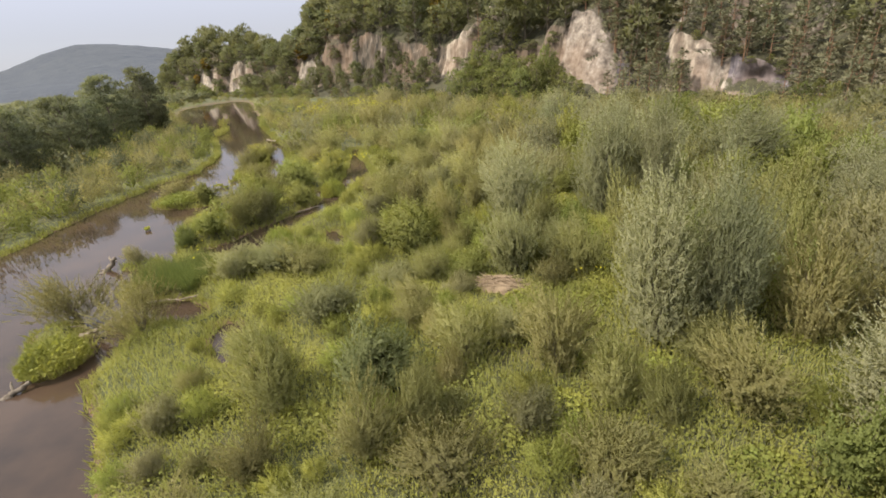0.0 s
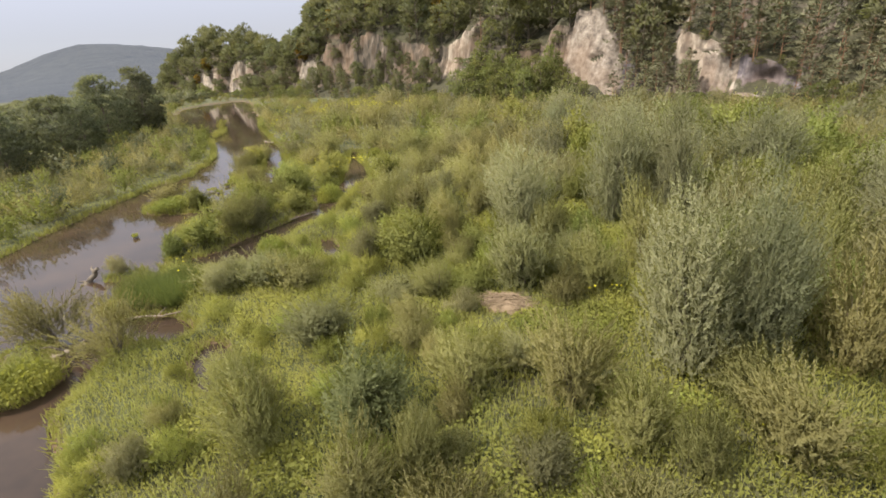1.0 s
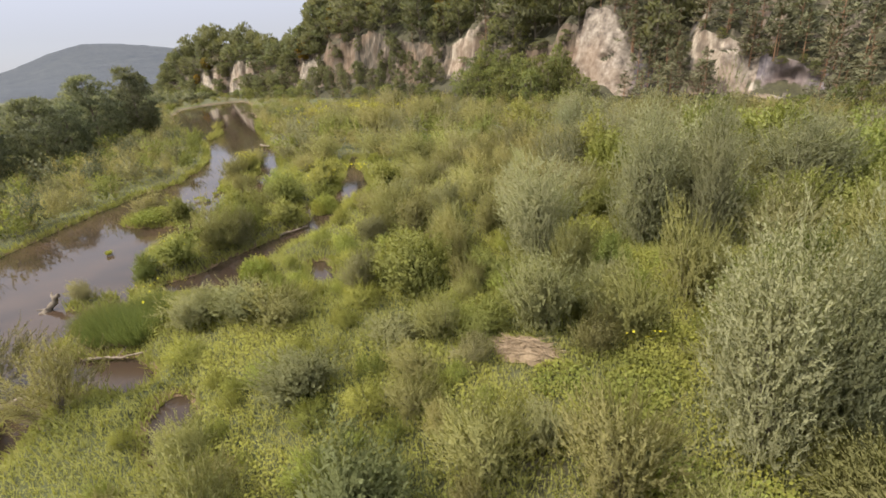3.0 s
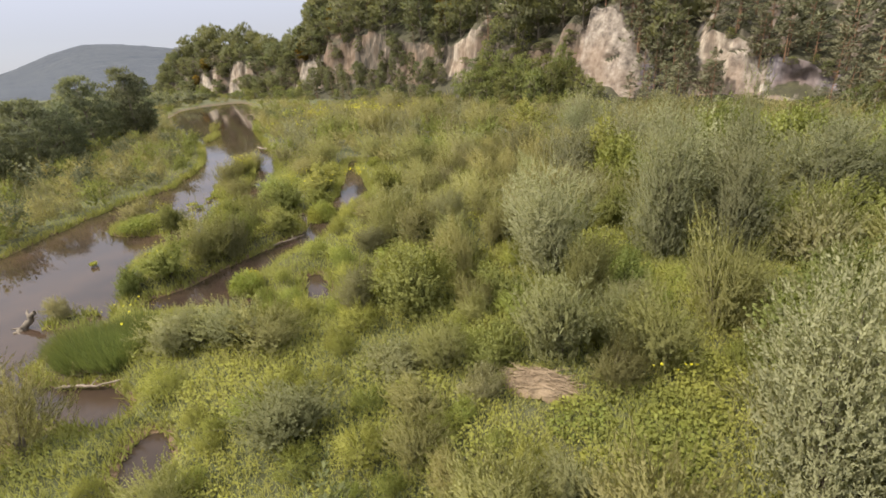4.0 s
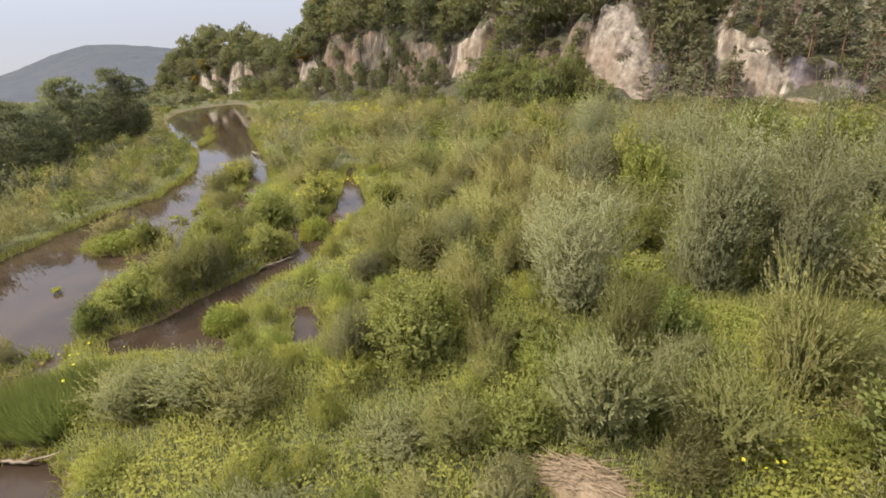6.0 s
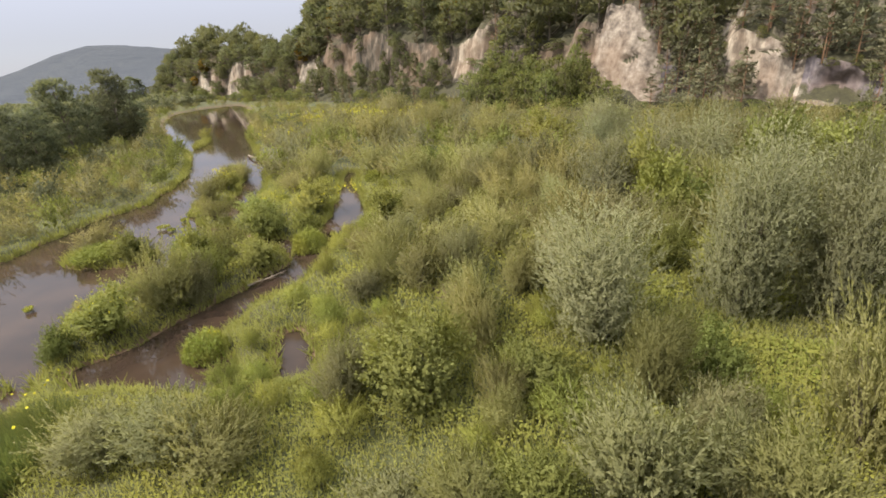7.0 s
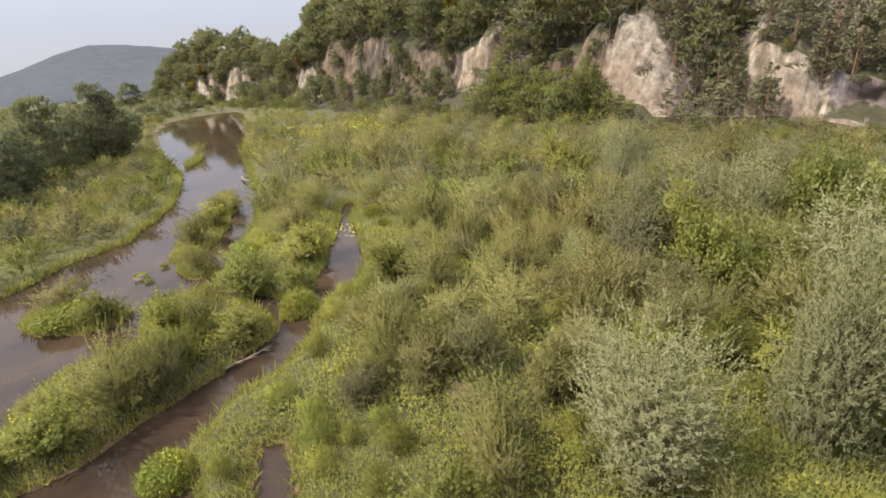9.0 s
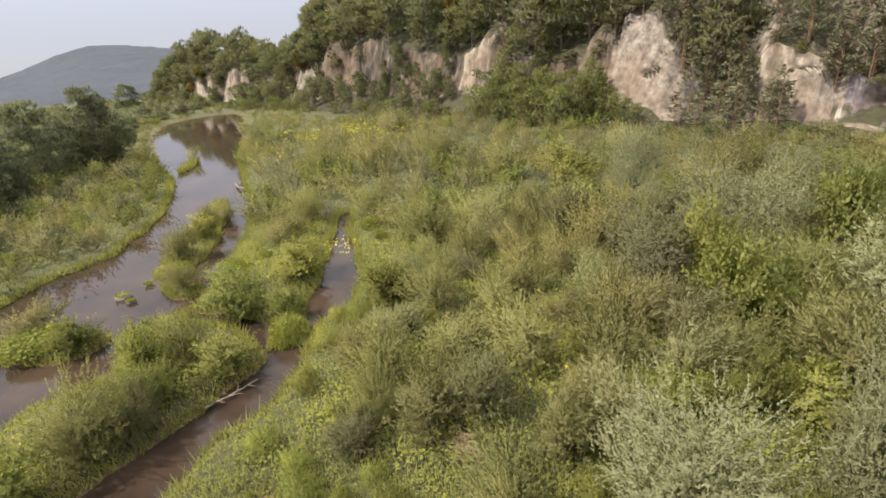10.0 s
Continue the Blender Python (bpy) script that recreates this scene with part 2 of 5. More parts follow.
def mesh_of(name, verts, faces, material, smooth=False, heart=None):
    """A mesh from arrays; all faces have the same number of corners. With a heart (one point, or one
    for each leaf) the leaves face away from it, so that a crown is shaded as one soft mass."""
    verts, faces = np.asarray(verts, dtype=np.float32), np.asarray(faces, dtype=np.int32)
    if heart is not None:
        a, b, c = verts[faces[:, 0]], verts[faces[:, 1]], verts[faces[:, 2]]
        own = unit(np.cross(b - a, c - a))
        out = unit(verts[faces].mean(1) - np.asarray(heart, dtype=np.float32))
        wrong = (own * out).sum(1) < 0
        own[wrong] *= -1
        faces = np.where(wrong[:, None], faces[:, ::-1], faces).astype(np.int32)
        soft = np.zeros_like(verts)
        soft[faces.ravel()] = np.repeat(unit(out * SOFTNESS + own * (1 - SOFTNESS)), faces.shape[1], 0)
    me = bpy.data.meshes.new(name)
    n, k = faces.shape
    me.vertices.add(len(verts))
    me.vertices.foreach_set("co", verts.ravel())
    me.loops.add(n * k)
    me.loops.foreach_set("vertex_index", faces.ravel())
    me.polygons.add(n)
    me.polygons.foreach_set("loop_start", np.arange(0, n * k, k, dtype=np.int32))
    if smooth:
        me.polygons.foreach_set("use_smooth", np.ones(n, dtype=bool))
    if heart is not None:
        me.attributes.new("custom_normal", "FLOAT_VECTOR", "POINT").data.foreach_set("vector", soft.astype(np.float32).ravel())
    me.update(calc_edges=True)
    me.materials.append(material)
    return me


def hearts(pieces):
    """The third entries of the pieces, one row for each face."""
    return np.concatenate([np.broadcast_to(np.asarray(h, dtype=np.float32), (len(f), 3)) for v, f, h in pieces])


def unit(v):
    return v / (np.linalg.norm(v, axis=-1, keepdims=True) + 1e-9)


def leaf_tris(rng, p, way, length, width):
    """Narrow leaves: one long triangle each."""
    side = unit(np.cross(way, rng.normal(size=p.shape)))
    a, b, c = p - side * width[:, None] / 2, p + side * width[:, None] / 2, p + way * length[:, None]
    v = np.stack([a, b, c], 1).reshape(-1, 3)
    return v, np.arange(len(v)).reshape(-1, 3)


def leaf_kites(rng, p, way, length, width, flat=0.0):
    """Broad leaves: a four-cornered blade each, with a bent middle."""
    ref = rng.normal(size=p.shape)
    if flat:
        ref = ref * (1 - flat) + np.array([0, 0, 1.0]) * flat
    side = unit(np.cross(way, ref))
    up = unit(np.cross(side, way))
    mid = p + way * (length * 0.45)[:, None] + up * (length * 0.08)[:, None]
    v = np.stack([p, mid - side * width[:, None] / 2, p + way * length[:, None], mid + side * width[:, None] / 2], 1).reshape(-1, 3)
    return v, np.arange(len(v)).reshape(-1, 4)


def tube(points, radii, sides=5):
    """Tapered tube along points; vertices and four-cornered faces."""
    points = np.asarray(points, float)
    tang = unit(np.gradient(points, axis=0))
    ref = np.array([0.31, 0.77, 0.2])
    u = unit(np.cross(tang, ref))
    w = np.cross(tang, u)
    ang = np.linspace(0, 2 * np.pi, sides, endpoint=False)
    ring = points[:, None] + np.asarray(radii)[:, None, None] * (np.cos(ang)[None, :, None] * u[:, None] + np.sin(ang)[None, :, None] * w[:, None])
    faces = []
    for i in range(len(points) - 1):
        for j in range(sides):
            k = (j + 1) % sides
            faces.append((i * sides + j, i * sides + k, (i + 1) * sides + k, (i + 1) * sides + j))
    return ring.reshape(-1, 3), np.array(faces)


def joined(pieces):
    vs, fs, n = [], [], 0
    for v, f, *_ in pieces:
        vs.append(v)
        fs.append(f + n)
        n += len(v)
    return np.concatenate(vs), np.concatenate(fs)


def part(name, me, parent, label=""):
    ob = new(name, me)
    ob.parent = parent
    if label:
        tagged(ob, label)
    return ob


# ---- the plan: river, land, hill ----

# banks of the river: x, y from near to far
LEFT_BANK = [(-30, -60), (-31, 0), (-33, 20), (-34.4, 29.4), (-34.6, 36), (-35.1, 40), (-35.2, 44), (-34.9, 47.2), (-35, 50.6), (-33.4, 54.2), (-34.4, 60), (-37.2, 66.6),
             (-40.1, 73), (-46.2, 82.4), (-55, 91), (-66.2, 107.7), (-86, 135), (-98, 160), (-98, 174), (-90, 182)]
RIGHT_BANK = [(-8, -60), (-8.5, 0), (-10.3, 8.6), (-11.9, 10.8), (-13.1, 12.1), (-14.2, 12.8), (-15.4, 14.1), (-15.9, 15.2), (-16.3, 17.4), (-17.3, 19.4), (-17.6, 21.2), (-19.7, 22.3),
              (-19.2, 24.2), (-18.7, 26), (-19.1, 27.2), (-20.2, 29), (-21.3, 31), (-22.3, 33), (-22.8, 35.6), (-21.6, 37.2), (-20.4, 38.4), (-21.6, 40.2), (-22.4, 42.4), (-20.8, 44.2),
              (-19.8, 45.6), (-20.6, 48.5), (-21.8, 52.4), (-22.9, 57.3), (-25.1, 62.5), (-28.5, 70), (-33.6, 79), (-40, 90), (-51.8, 115), (-62.8, 136), (-69, 150), (-81, 172), (-90, 182)]
# centre lines of the side waters: x, y, half width
SIDE_CHANNEL = [(-17.9, 28.4, 0.75), (-16.6, 28.5, 1.45), (-15.6, 29.2, 1.6), (-15.1, 30.6, 1.5), (-14.5, 32.6, 1.25), (-13.9, 34.5, 1.25), (-12.6, 36.7, 1.3), (-12.0, 38.8, 1.05), (-12.3, 40.8, 0.75), (-12.0, 42.9, 0.6),
                (-11.6, 45.2, 1.5), (-11.8, 48, 1.55), (-13.0, 52.6, 0.9), (-14.6, 58, 0.7), (-15.4, 62.5, 0.8)]
REED_WATER = [(-14.6, 28.2, 1.2), (-12.4, 28.2, 0.9)]
BAY = [(-18.0, 20.8, 0.8), (-15.4, 20.4, 1.15), (-14.1, 20.0, 0.7)]
LINK = [(-19.6, 43.9, 0.6), (-17.6, 43.7, 0.5), (-15.8, 43.2, 0.6), (-13.0, 41.1, 0.6)]
NARROWS = [(-18.3, 19.5, 0.7), (-16.6, 17.3, 0.6), (-15.9, 15.3, 0.6)]
POND = [(-11.1, 18.5, 0.35), (-10.6, 17.6, 0.6), (-10.3, 16.6, 0.35), (-9.9, 15.8, 0.4)]
POOL = [(-9.7, 31.0, 0.6), (-8.5, 28.2, 0.75)]
# land inside the water: x, y, half width
ISLES = [[(-31.4, 68.5, 0.6), (-28.9, 63.0, 1.1), (-27.0, 57.0, 1.5), (-25.9, 52.6, 1.4)], [(-28.6, 41.3, 1.5), (-24.9, 40.8, 1.5)],
         [(-20.3, 18.3, 1.0), (-18.0, 16.3, 1.4)], [(-22.0, 26.5, 0.75), (-20.9, 26.7, 0.75)], [(-47.6, 87, 0.5), (-50.4, 95, 0.6)],
         [(-24.2, 48.4, 0.8), (-22.4, 47.4, 1.1)], [(-13.4, 29.6, 0.75), (-12.5, 29.6, 0.75)]]


def along(line, x, y):
    """Distance from the points to a line of capsules, less its half width."""
    best = np.full(np.shape(x), 1e9)
    for (ax, ay, aw), (bx, by, bw) in zip(line, line[1:]):
        dx, dy = bx - ax, by - ay
        t = np.clip(((x - ax) * dx + (y - ay) * dy) / (dx * dx + dy * dy), 0, 1)
        best = np.minimum(best, np.hypot(x - ax - t * dx, y - ay - t * dy) - (aw + t * (bw - aw)))
    return best


def wobble(x, y, s, seed=0.0):
    """Cheap smooth variation between about -1 and 1."""
    x, y = np.asarray(x, float) / s + seed, np.asarray(y, float) / s - seed * 1.7
    return (np.sin(x * 1.9 + 1.3 * np.sin(y * 1.1 + seed)) + np.sin(y * 2.3 + 1.7 * np.sin(x * 0.9)) + np.sin((x + y) * 3.1 + 0.8 * np.sin(y * 2.7)) * 0.6) / 2.6


def bank(x, y):
    """Metres from the edge of the main river; negative in the water."""
    x, y = np.asarray(x, float), np.asarray(y, float)
    near = np.minimum(*(along([(a, b, 0.0) for a, b in line], x, y) for line in (LEFT_BANK, RIGHT_BANK)))
    left, right = (np.interp(y, [b for a, b in line], [a for a, b in line]) for line in (LEFT_BANK, RIGHT_BANK))
    return np.where((x > left) & (x < right) & (y < 182), -near, near)


def shore(x, y):
    """Metres from the water's edge; negative in the water."""
    d = bank(x, y)
    for line in (SIDE_CHANNEL, REED_WATER, BAY, LINK, NARROWS, POND, POOL):
        d = np.minimum(d, along(line, x, y))
    for isle in ISLES:
        d = np.maximum(d, -along(isle, x, y))
    return d + 0.22 * wobble(x, y, 1.7) + 0.3 * wobble(x, y, 4.2, 9.0) * (np.abs(d) < 3)


def ground_z(x, y):
    d = shore(x, y)
    t = np.clip(d / 1.1, 0, 1)
    land = 0.42 * t * t * (3 - 2 * t) + 0.3 * np.clip((d - 1.5) / 9, 0, 1) + 0.16 * wobble(x, y, 6.0, 2.0) * t + 0.05 * wobble(x, y, 1.3, 5.0) * t
    bed = -np.clip(-d * 0.35, 0, 0.7)
    return np.where(d > 0, land + 0.03, bed)


def spaced(stops):
    """Coordinates from (start, step) stops; the step grows from stop to stop."""
    out, (x, step) = [], stops[0]
    for nx, nstep in stops[1:]:
        while x < nx - 1e-6:
            out.append(x)
            x += step + (nstep - step) * 0.0
        step = nstep
    out.append(x)
    return np.array(out)


def sheet(xs, ys, zf):
    gx, gy = np.meshgrid(xs, ys)
    z = zf(gx, gy)
    v = np.stack([gx, gy, z], -1).reshape(-1, 3)
    nx, ny = len(xs), len(ys)
    i = (np.arange(ny - 1)[:, None] * nx + np.arange(nx - 1)[None]).ravel()
    return v, np.stack([i, i + 1, i + 1 + nx, i + nx], 1)


gxs = spaced([(-4500, 500), (-500, 60), (-140, 4), (-60, 1.0), (-40, 0.4), (-8, 0.8), (40, 4), (120, 40), (520, 500), (4600, 500)])
gys = spaced([(-1500, 200), (-100, 10), (-10, 1.0), (6, 0.4), (66, 1.0), (130, 3), (200, 15), (500, 100), (1500, 500), (4900, 500)])
gv, gf = sheet(gxs, gys, ground_z)
ground = tagged(new("ground", mesh_of("ground", gv, gf, M_GROUND, True)), "damp green river meadow ground with muddy banks", "ground", kind="structure")

wv, wf = sheet(np.linspace(-130, 40, 18), np.linspace(-62, 190, 24), lambda x, y: x * 0.0)
water = tagged(new("water", mesh_of("water", wv, wf, M_WATER, True)), "still brown river water reflecting sky and cliffs", "river", kind="structure")

# foot of the cliff: x, y
FOOT = np.array([(92, 16), (76, 44), (62, 63), (48, 77.5), (37.5, 86), (30, 91), (24, 95), (18, 103), (12, 109.5), (-5, 124), (-27, 145), (-58, 172.5), (-82, 191), (-105, 211), (-124, 220), (-140, 229), (-158, 240), (-172, 262), (-178, 300)], float)
foot_s = np.concatenate([[0], np.cumsum(np.hypot(*np.diff(FOOT, axis=0).T))])


def foot_at(s):
    """Place on the cliff's foot and the level way into the hill there."""
    x, y = np.interp(s, foot_s, FOOT[:, 0]), np.interp(s, foot_s, FOOT[:, 1])
    e = 6.0
    tx = np.interp(s + e, foot_s, FOOT[:, 0]) - np.interp(s - e, foot_s, FOOT[:, 0])
    ty = np.interp(s + e, foot_s, FOOT[:, 1]) - np.interp(s - e, foot_s, FOOT[:, 1])
    l = np.hypot(tx, ty)
    return x, y, ty / l, -tx / l


TALUS_S, TALUS_Z = (0, 76, 90, 106, 108, 113, 120, 150, 160, 180, 200, 214, 250, 284, 300, 340), (1.5, 0.2, 2.2, 2.0, 3.5, 4.0, 4.5, 5.0, 4.2, 4.6, 5.0, 3.4, 3.0, 1.8, 2.2, 1.0)
# top of the rock along the cliff: s, height
BROW_NEAR = [(0, 6), (60, 5), (70, 4), (75, 2.6), (76.4, 2.8), (77.8, 5.0), (80.5, 6.2), (83, 6.5), (84.4, 6.8), (85, 7.8), (85.6, 7.4), (86.2, 6.1), (87, 6.6), (87.7, 8.6), (88.6, 9.7), (90.1, 10.3),
             (90.8, 9.6), (92, 10.9), (93.6, 11.4), (94.8, 10.5), (96, 8), (97.7, 6.5), (103.8, 6.8), (104.3, 8), (105.8, 9), (106.6, 11.7), (108.4, 12.9), (109.4, 15), (110.2, 15.9), (111.2, 16.5), (115.3, 17), (116, 16.4)]
BROW_FAR = [(116.8, 12), (117.8, 14), (120.9, 14.6), (122.3, 14), (123.2, 11), (126.8, 11.2), (128, 10), (136, 12), (142.6, 12.5), (143.1, 14), (144, 15.7), (145.6, 15.8), (147, 14.4), (151.4, 12.8), (157.4, 12.2), (161.4, 14.2),
            (166, 13.8), (175.4, 15.8), (180.3, 17.2), (185.3, 18.5), (191.3, 16.8), (197.5, 16), (209, 16.2), (212, 11), (215.7, 10.8), (226.8, 10.2), (229, 8), (262, 9), (264.3, 12.8), (266.8, 13.4), (272.9, 12.4), (276, 13.6),
            (280, 13.2), (283, 9), (290, 8), (293, 9.8), (300, 10.4), (304, 9.5), (309, 8), (325, 7), (340, 5), (356, 2)]
BROW_S, BROW_Z = zip(*BROW_NEAR, *BROW_FAR)
CREST_S, CREST_Z = (0, 60, 160, 195, 206, 215, 222, 228, 234, 240, 247, 255, 266, 272, 278, 285, 297, 306, 315, 325, 335, 345, 352, 362), (40, 44, 46, 42, 38, 33, 27, 23, 19.5, 16, 12, 9.5, 9.5, 12, 16, 19.5, 21.5, 22, 21.5, 20, 17, 12, 8, 4)
STEEP_S, STEEP = (0, 190, 210, 240, 255, 264, 276, 360), (0.62, 0.62, 1.4, 1.4, 0.7, 0.7, 1.1, 1.2)      # rise of the slope above the rock


def hill_z(s, d, n=0.0):
    """Height of the hill d metres behind the cliff's foot."""
    zb, zt, zc = np.interp(s, TALUS_S, TALUS_Z), np.interp(s, BROW_S, BROW_Z), np.interp(s, CREST_S, CREST_Z)
    zt = zt + 0.35 * wobble(s, 0.0, 1.3, 4.0)
    zc = np.maximum(zc, zt)
    run = 3.2
    talus = zb * np.clip((d + 9) / 9, 0, 1) ** 1.5
    face = (zt - zb) * np.clip(d / run, 0, 1)
    slope = np.minimum(np.maximum(d - run, 0) * np.interp(s, STEEP_S, STEEP), zc - zt)
    return -0.6 + 0.6 * np.clip((d + 9) / 1.5, 0, 1) + talus + face + slope


ss = np.arange(0, 396, 0.5)
dd = np.concatenate([np.linspace(-9, 0, 9), np.linspace(0.12, 3.2, 30), np.linspace(3.8, 20, 18), np.linspace(22, 110, 20)])
sg, dg = np.meshgrid(ss, dd)
fx, fy, ix, iy = foot_at(sg)
hz = hill_z(sg, dg)
onface = np.exp(-((dg - 1.6) / 1.5) ** 2)
flute = np.abs(np.sin(sg * 0.8 + 1.5 * np.sin(sg * 0.31) + 0.05 * hz)) ** 0.5 + 0.5 * np.abs(np.sin(sg * 2.1 + 1.1 * np.sin(sg * 0.5))) ** 0.6 - 0.95
smoothslab = np.exp(-((sg - 110) / 6.6) ** 6)
rise = np.clip(dg / 3.2, 0, 1)                 # 0 at the foot of the rock, 1 at its brow
cave = (1.3 + 0.9 * wobble(sg, hz, 1.6, 6.0)) * np.sin(np.pi * np.clip((rise - 0.1) / 0.9, 0, 1)) * np.exp(-((sg - 81.2) / 4.0) ** 2)
cracks = 0.6 * (np.abs(hz - 8.4 + 0.1 * (sg - 89.3)) < 0.22) * (np.abs(sg - 89.3) < 1.7) + 0.7 * (np.abs(hz - 8.5 + 0.3 * (sg - 109.6)) < 0.3) * (np.abs(sg - 109.6) < 1.3)
pillars = np.exp(-((sg - 273.5) / 9) ** 6) + np.exp(-((sg - 298) / 6) ** 6) + np.exp(-((sg - 220) / 8) ** 6)
gaps = 2.6 * np.exp(-((sg - 273.2) / 1.1) ** 2) + 2.0 * np.exp(-((sg - 221) / 1.1) ** 2) + 1.8 * np.exp(-((sg - 296.5) / 1.0) ** 2)
ribs = np.abs(np.sin(sg * 1.7 + 0.9 * np.sin(sg * 0.43) + 0.03 * hz)) ** 0.5 - 0.6
bulge = ((0.9 * flute + 0.6 * ribs) * (1 - smoothslab) * (1 - 0.6 * pillars) + 0.3 * (1 - 0.5 * smoothslab) * wobble(sg, hz, 1.9, 1.0) + 1.2 * wobble(sg, hz * 0.25, 7.0, 3.0) * (1 - smoothslab) + cave + cracks + gaps) * onface + 0.4 * wobble(sg, dg, 3.0, 4.0) * np.clip((dg - 3) / 4, 0, 1)
hv = np.stack([fx + ix * (dg + bulge), fy + iy * (dg + bulge), hz + 0.35 * wobble(sg, dg * 2, 2.5, 7.0) * np.clip((dg + 8) / 4, 0, 1)], -1).reshape(-1, 3)
ns, nd = len(ss), len(dd)
hi = (np.arange(nd - 1)[:, None] * ns + np.arange(ns - 1)[None]).ravel()
hf = np.stack([hi, hi + ns, hi + ns + 1, hi + 1], 1)
cliff_mesh = mesh_of("cliff", hv, hf, M_CLIFF, False)
cliff_mesh.materials.append(M_BROWNCLIFF)
cliff_mesh.materials.append(M_SLAB)
cliff_mesh.materials.append(M_DARKROCK_SHADE)
cliff_mesh.materials.append(M_LIP)
face_s = np.broadcast_to(ss[:-1], (nd - 1, ns - 1)).ravel()
face_z = hz[:-1, :-1].ravel()
kind_of_rock = np.where(face_s > 117, 1, np.where((face_s > 103.5) | (face_s < 90.5), 2, 0))
for a, b in ((143, 151.6), (212, 229), (264, 283), (292, 304.5)):
    kind_of_rock[(face_s > a) & (face_s < b)] = 0
lip = 0.6 + 0.36 * (face_s - 77.3) + 0.25 * wobble(face_s, 0.0, 0.8)
kind_of_rock[(face_s > 76.6) & (face_s < 85.2) & (face_z > lip) & (face_z < lip + 4.6)] = 3       # dark rock above the lip, the hollow's shade painted in
kind_of_rock[(face_s > 76.2) & (face_s < 86) & (face_z <= lip) & (face_z > lip - 0.9)] = 4      # whiter lip below it
kind_of_rock[(face_s > 96) & (face_s < 103.6)] = 3
cliff_mesh.polygons.foreach_set("material_index", kind_of_rock.astype(np.int32))
tagged(new("cliff", cliff_mesh), "pale fluted sandstone cliff below a wooded slope", "cliff", kind="structure")


RIDGE_X, RIDGE_Z = (-3400, -2700, -2454, -2366, -2277, -2190, -2105, -2005, -1928, -1840, -1767, -1631, -1513, -1300, -900, 900), (15, 25, 61, 80, 103, 123, 140, 160, 166, 160, 154, 137, 120, 85, 40, 20)


def far_hill():
    rng = np.random.default_rng(5)
    xs = np.concatenate([np.linspace(-3400, -700, 60), np.linspace(-680, 60, 60)])
    ys = np.concatenate([np.linspace(330, 700, 30), np.linspace(740, 3600, 70)])

    def z(x, y):
        t = x / y * 2400
        ridge = np.interp(t, RIDGE_X, RIDGE_Z)
        prof = np.clip((y - 1200) / 1200, 0, 1)
        low = 0.6 + 3.0 * np.clip((y - 330) / 60, 0, 1)          # woods and fields before the hill's foot
        return ridge * prof * prof * (3 - 2 * prof) + low + rng.normal(size=np.shape(x)) * (0.5 + 1.5 * prof)
    v, f = sheet(xs, ys, z)
    return tagged(new("backdrop", mesh_of("backdrop", v, f, M_FARHILL, True)), "blue-green wooded hill far behind the valley with haze painted in", "hill", kind="structure")


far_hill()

# ---- plants ----


def stems_of(rng, n, height, spread, lobes=0, ragged=0.27):
    """Stems that rise like a broom from one stool, or from a few leaders; list of point rows."""
    out = []
    heads = [(rng.uniform(0, 2 * np.pi), rng.uniform(0.42, 0.66), rng.uniform(0.66, 0.95)) for i in range(lobes)]
    for i in range(n):
        a = rng.uniform(0, 2 * np.pi)
        r = spread * math.sqrt(rng.uniform(0.02, 1))
        if lobes:
            ha, hr, hh = heads[i % lobes]
            if i % lobes == 0:
                hh = 1.03
            x = math.cos(ha) * hr * spread + math.cos(a) * r * 0.46
            y = math.sin(ha) * hr * spread + math.sin(a) * r * 0.46
            top = height * hh * (1 - 0.42 * (r / spread) ** 2) * rng.uniform(0.72, 1.04)
        else:
            x, y = math.cos(a) * r, math.sin(a) * r
            top = height * (1 - 0.5 * (r / spread) ** 2.5) * rng.uniform(1.05 - ragged, 1.05)
        u = np.linspace(0, 1, 5)[:, None]
        p = np.array([x, y, top]) * u
        p[:, :2] *= 0.45 * u + 0.55 * u ** 0.5
        p += rng.normal(size=p.shape) * 0.025 * height * u
        p[:, :2] += np.array([math.cos(a), math.sin(a)]) * 0.08
        out.append(p)
    return out


def stem_mesh(name, stems, radius, material, sides=4):
    return mesh_of(name, *joined([tube(p, radius * np.linspace(1, 0.25, len(p)), sides) for p in stems]), material, True)


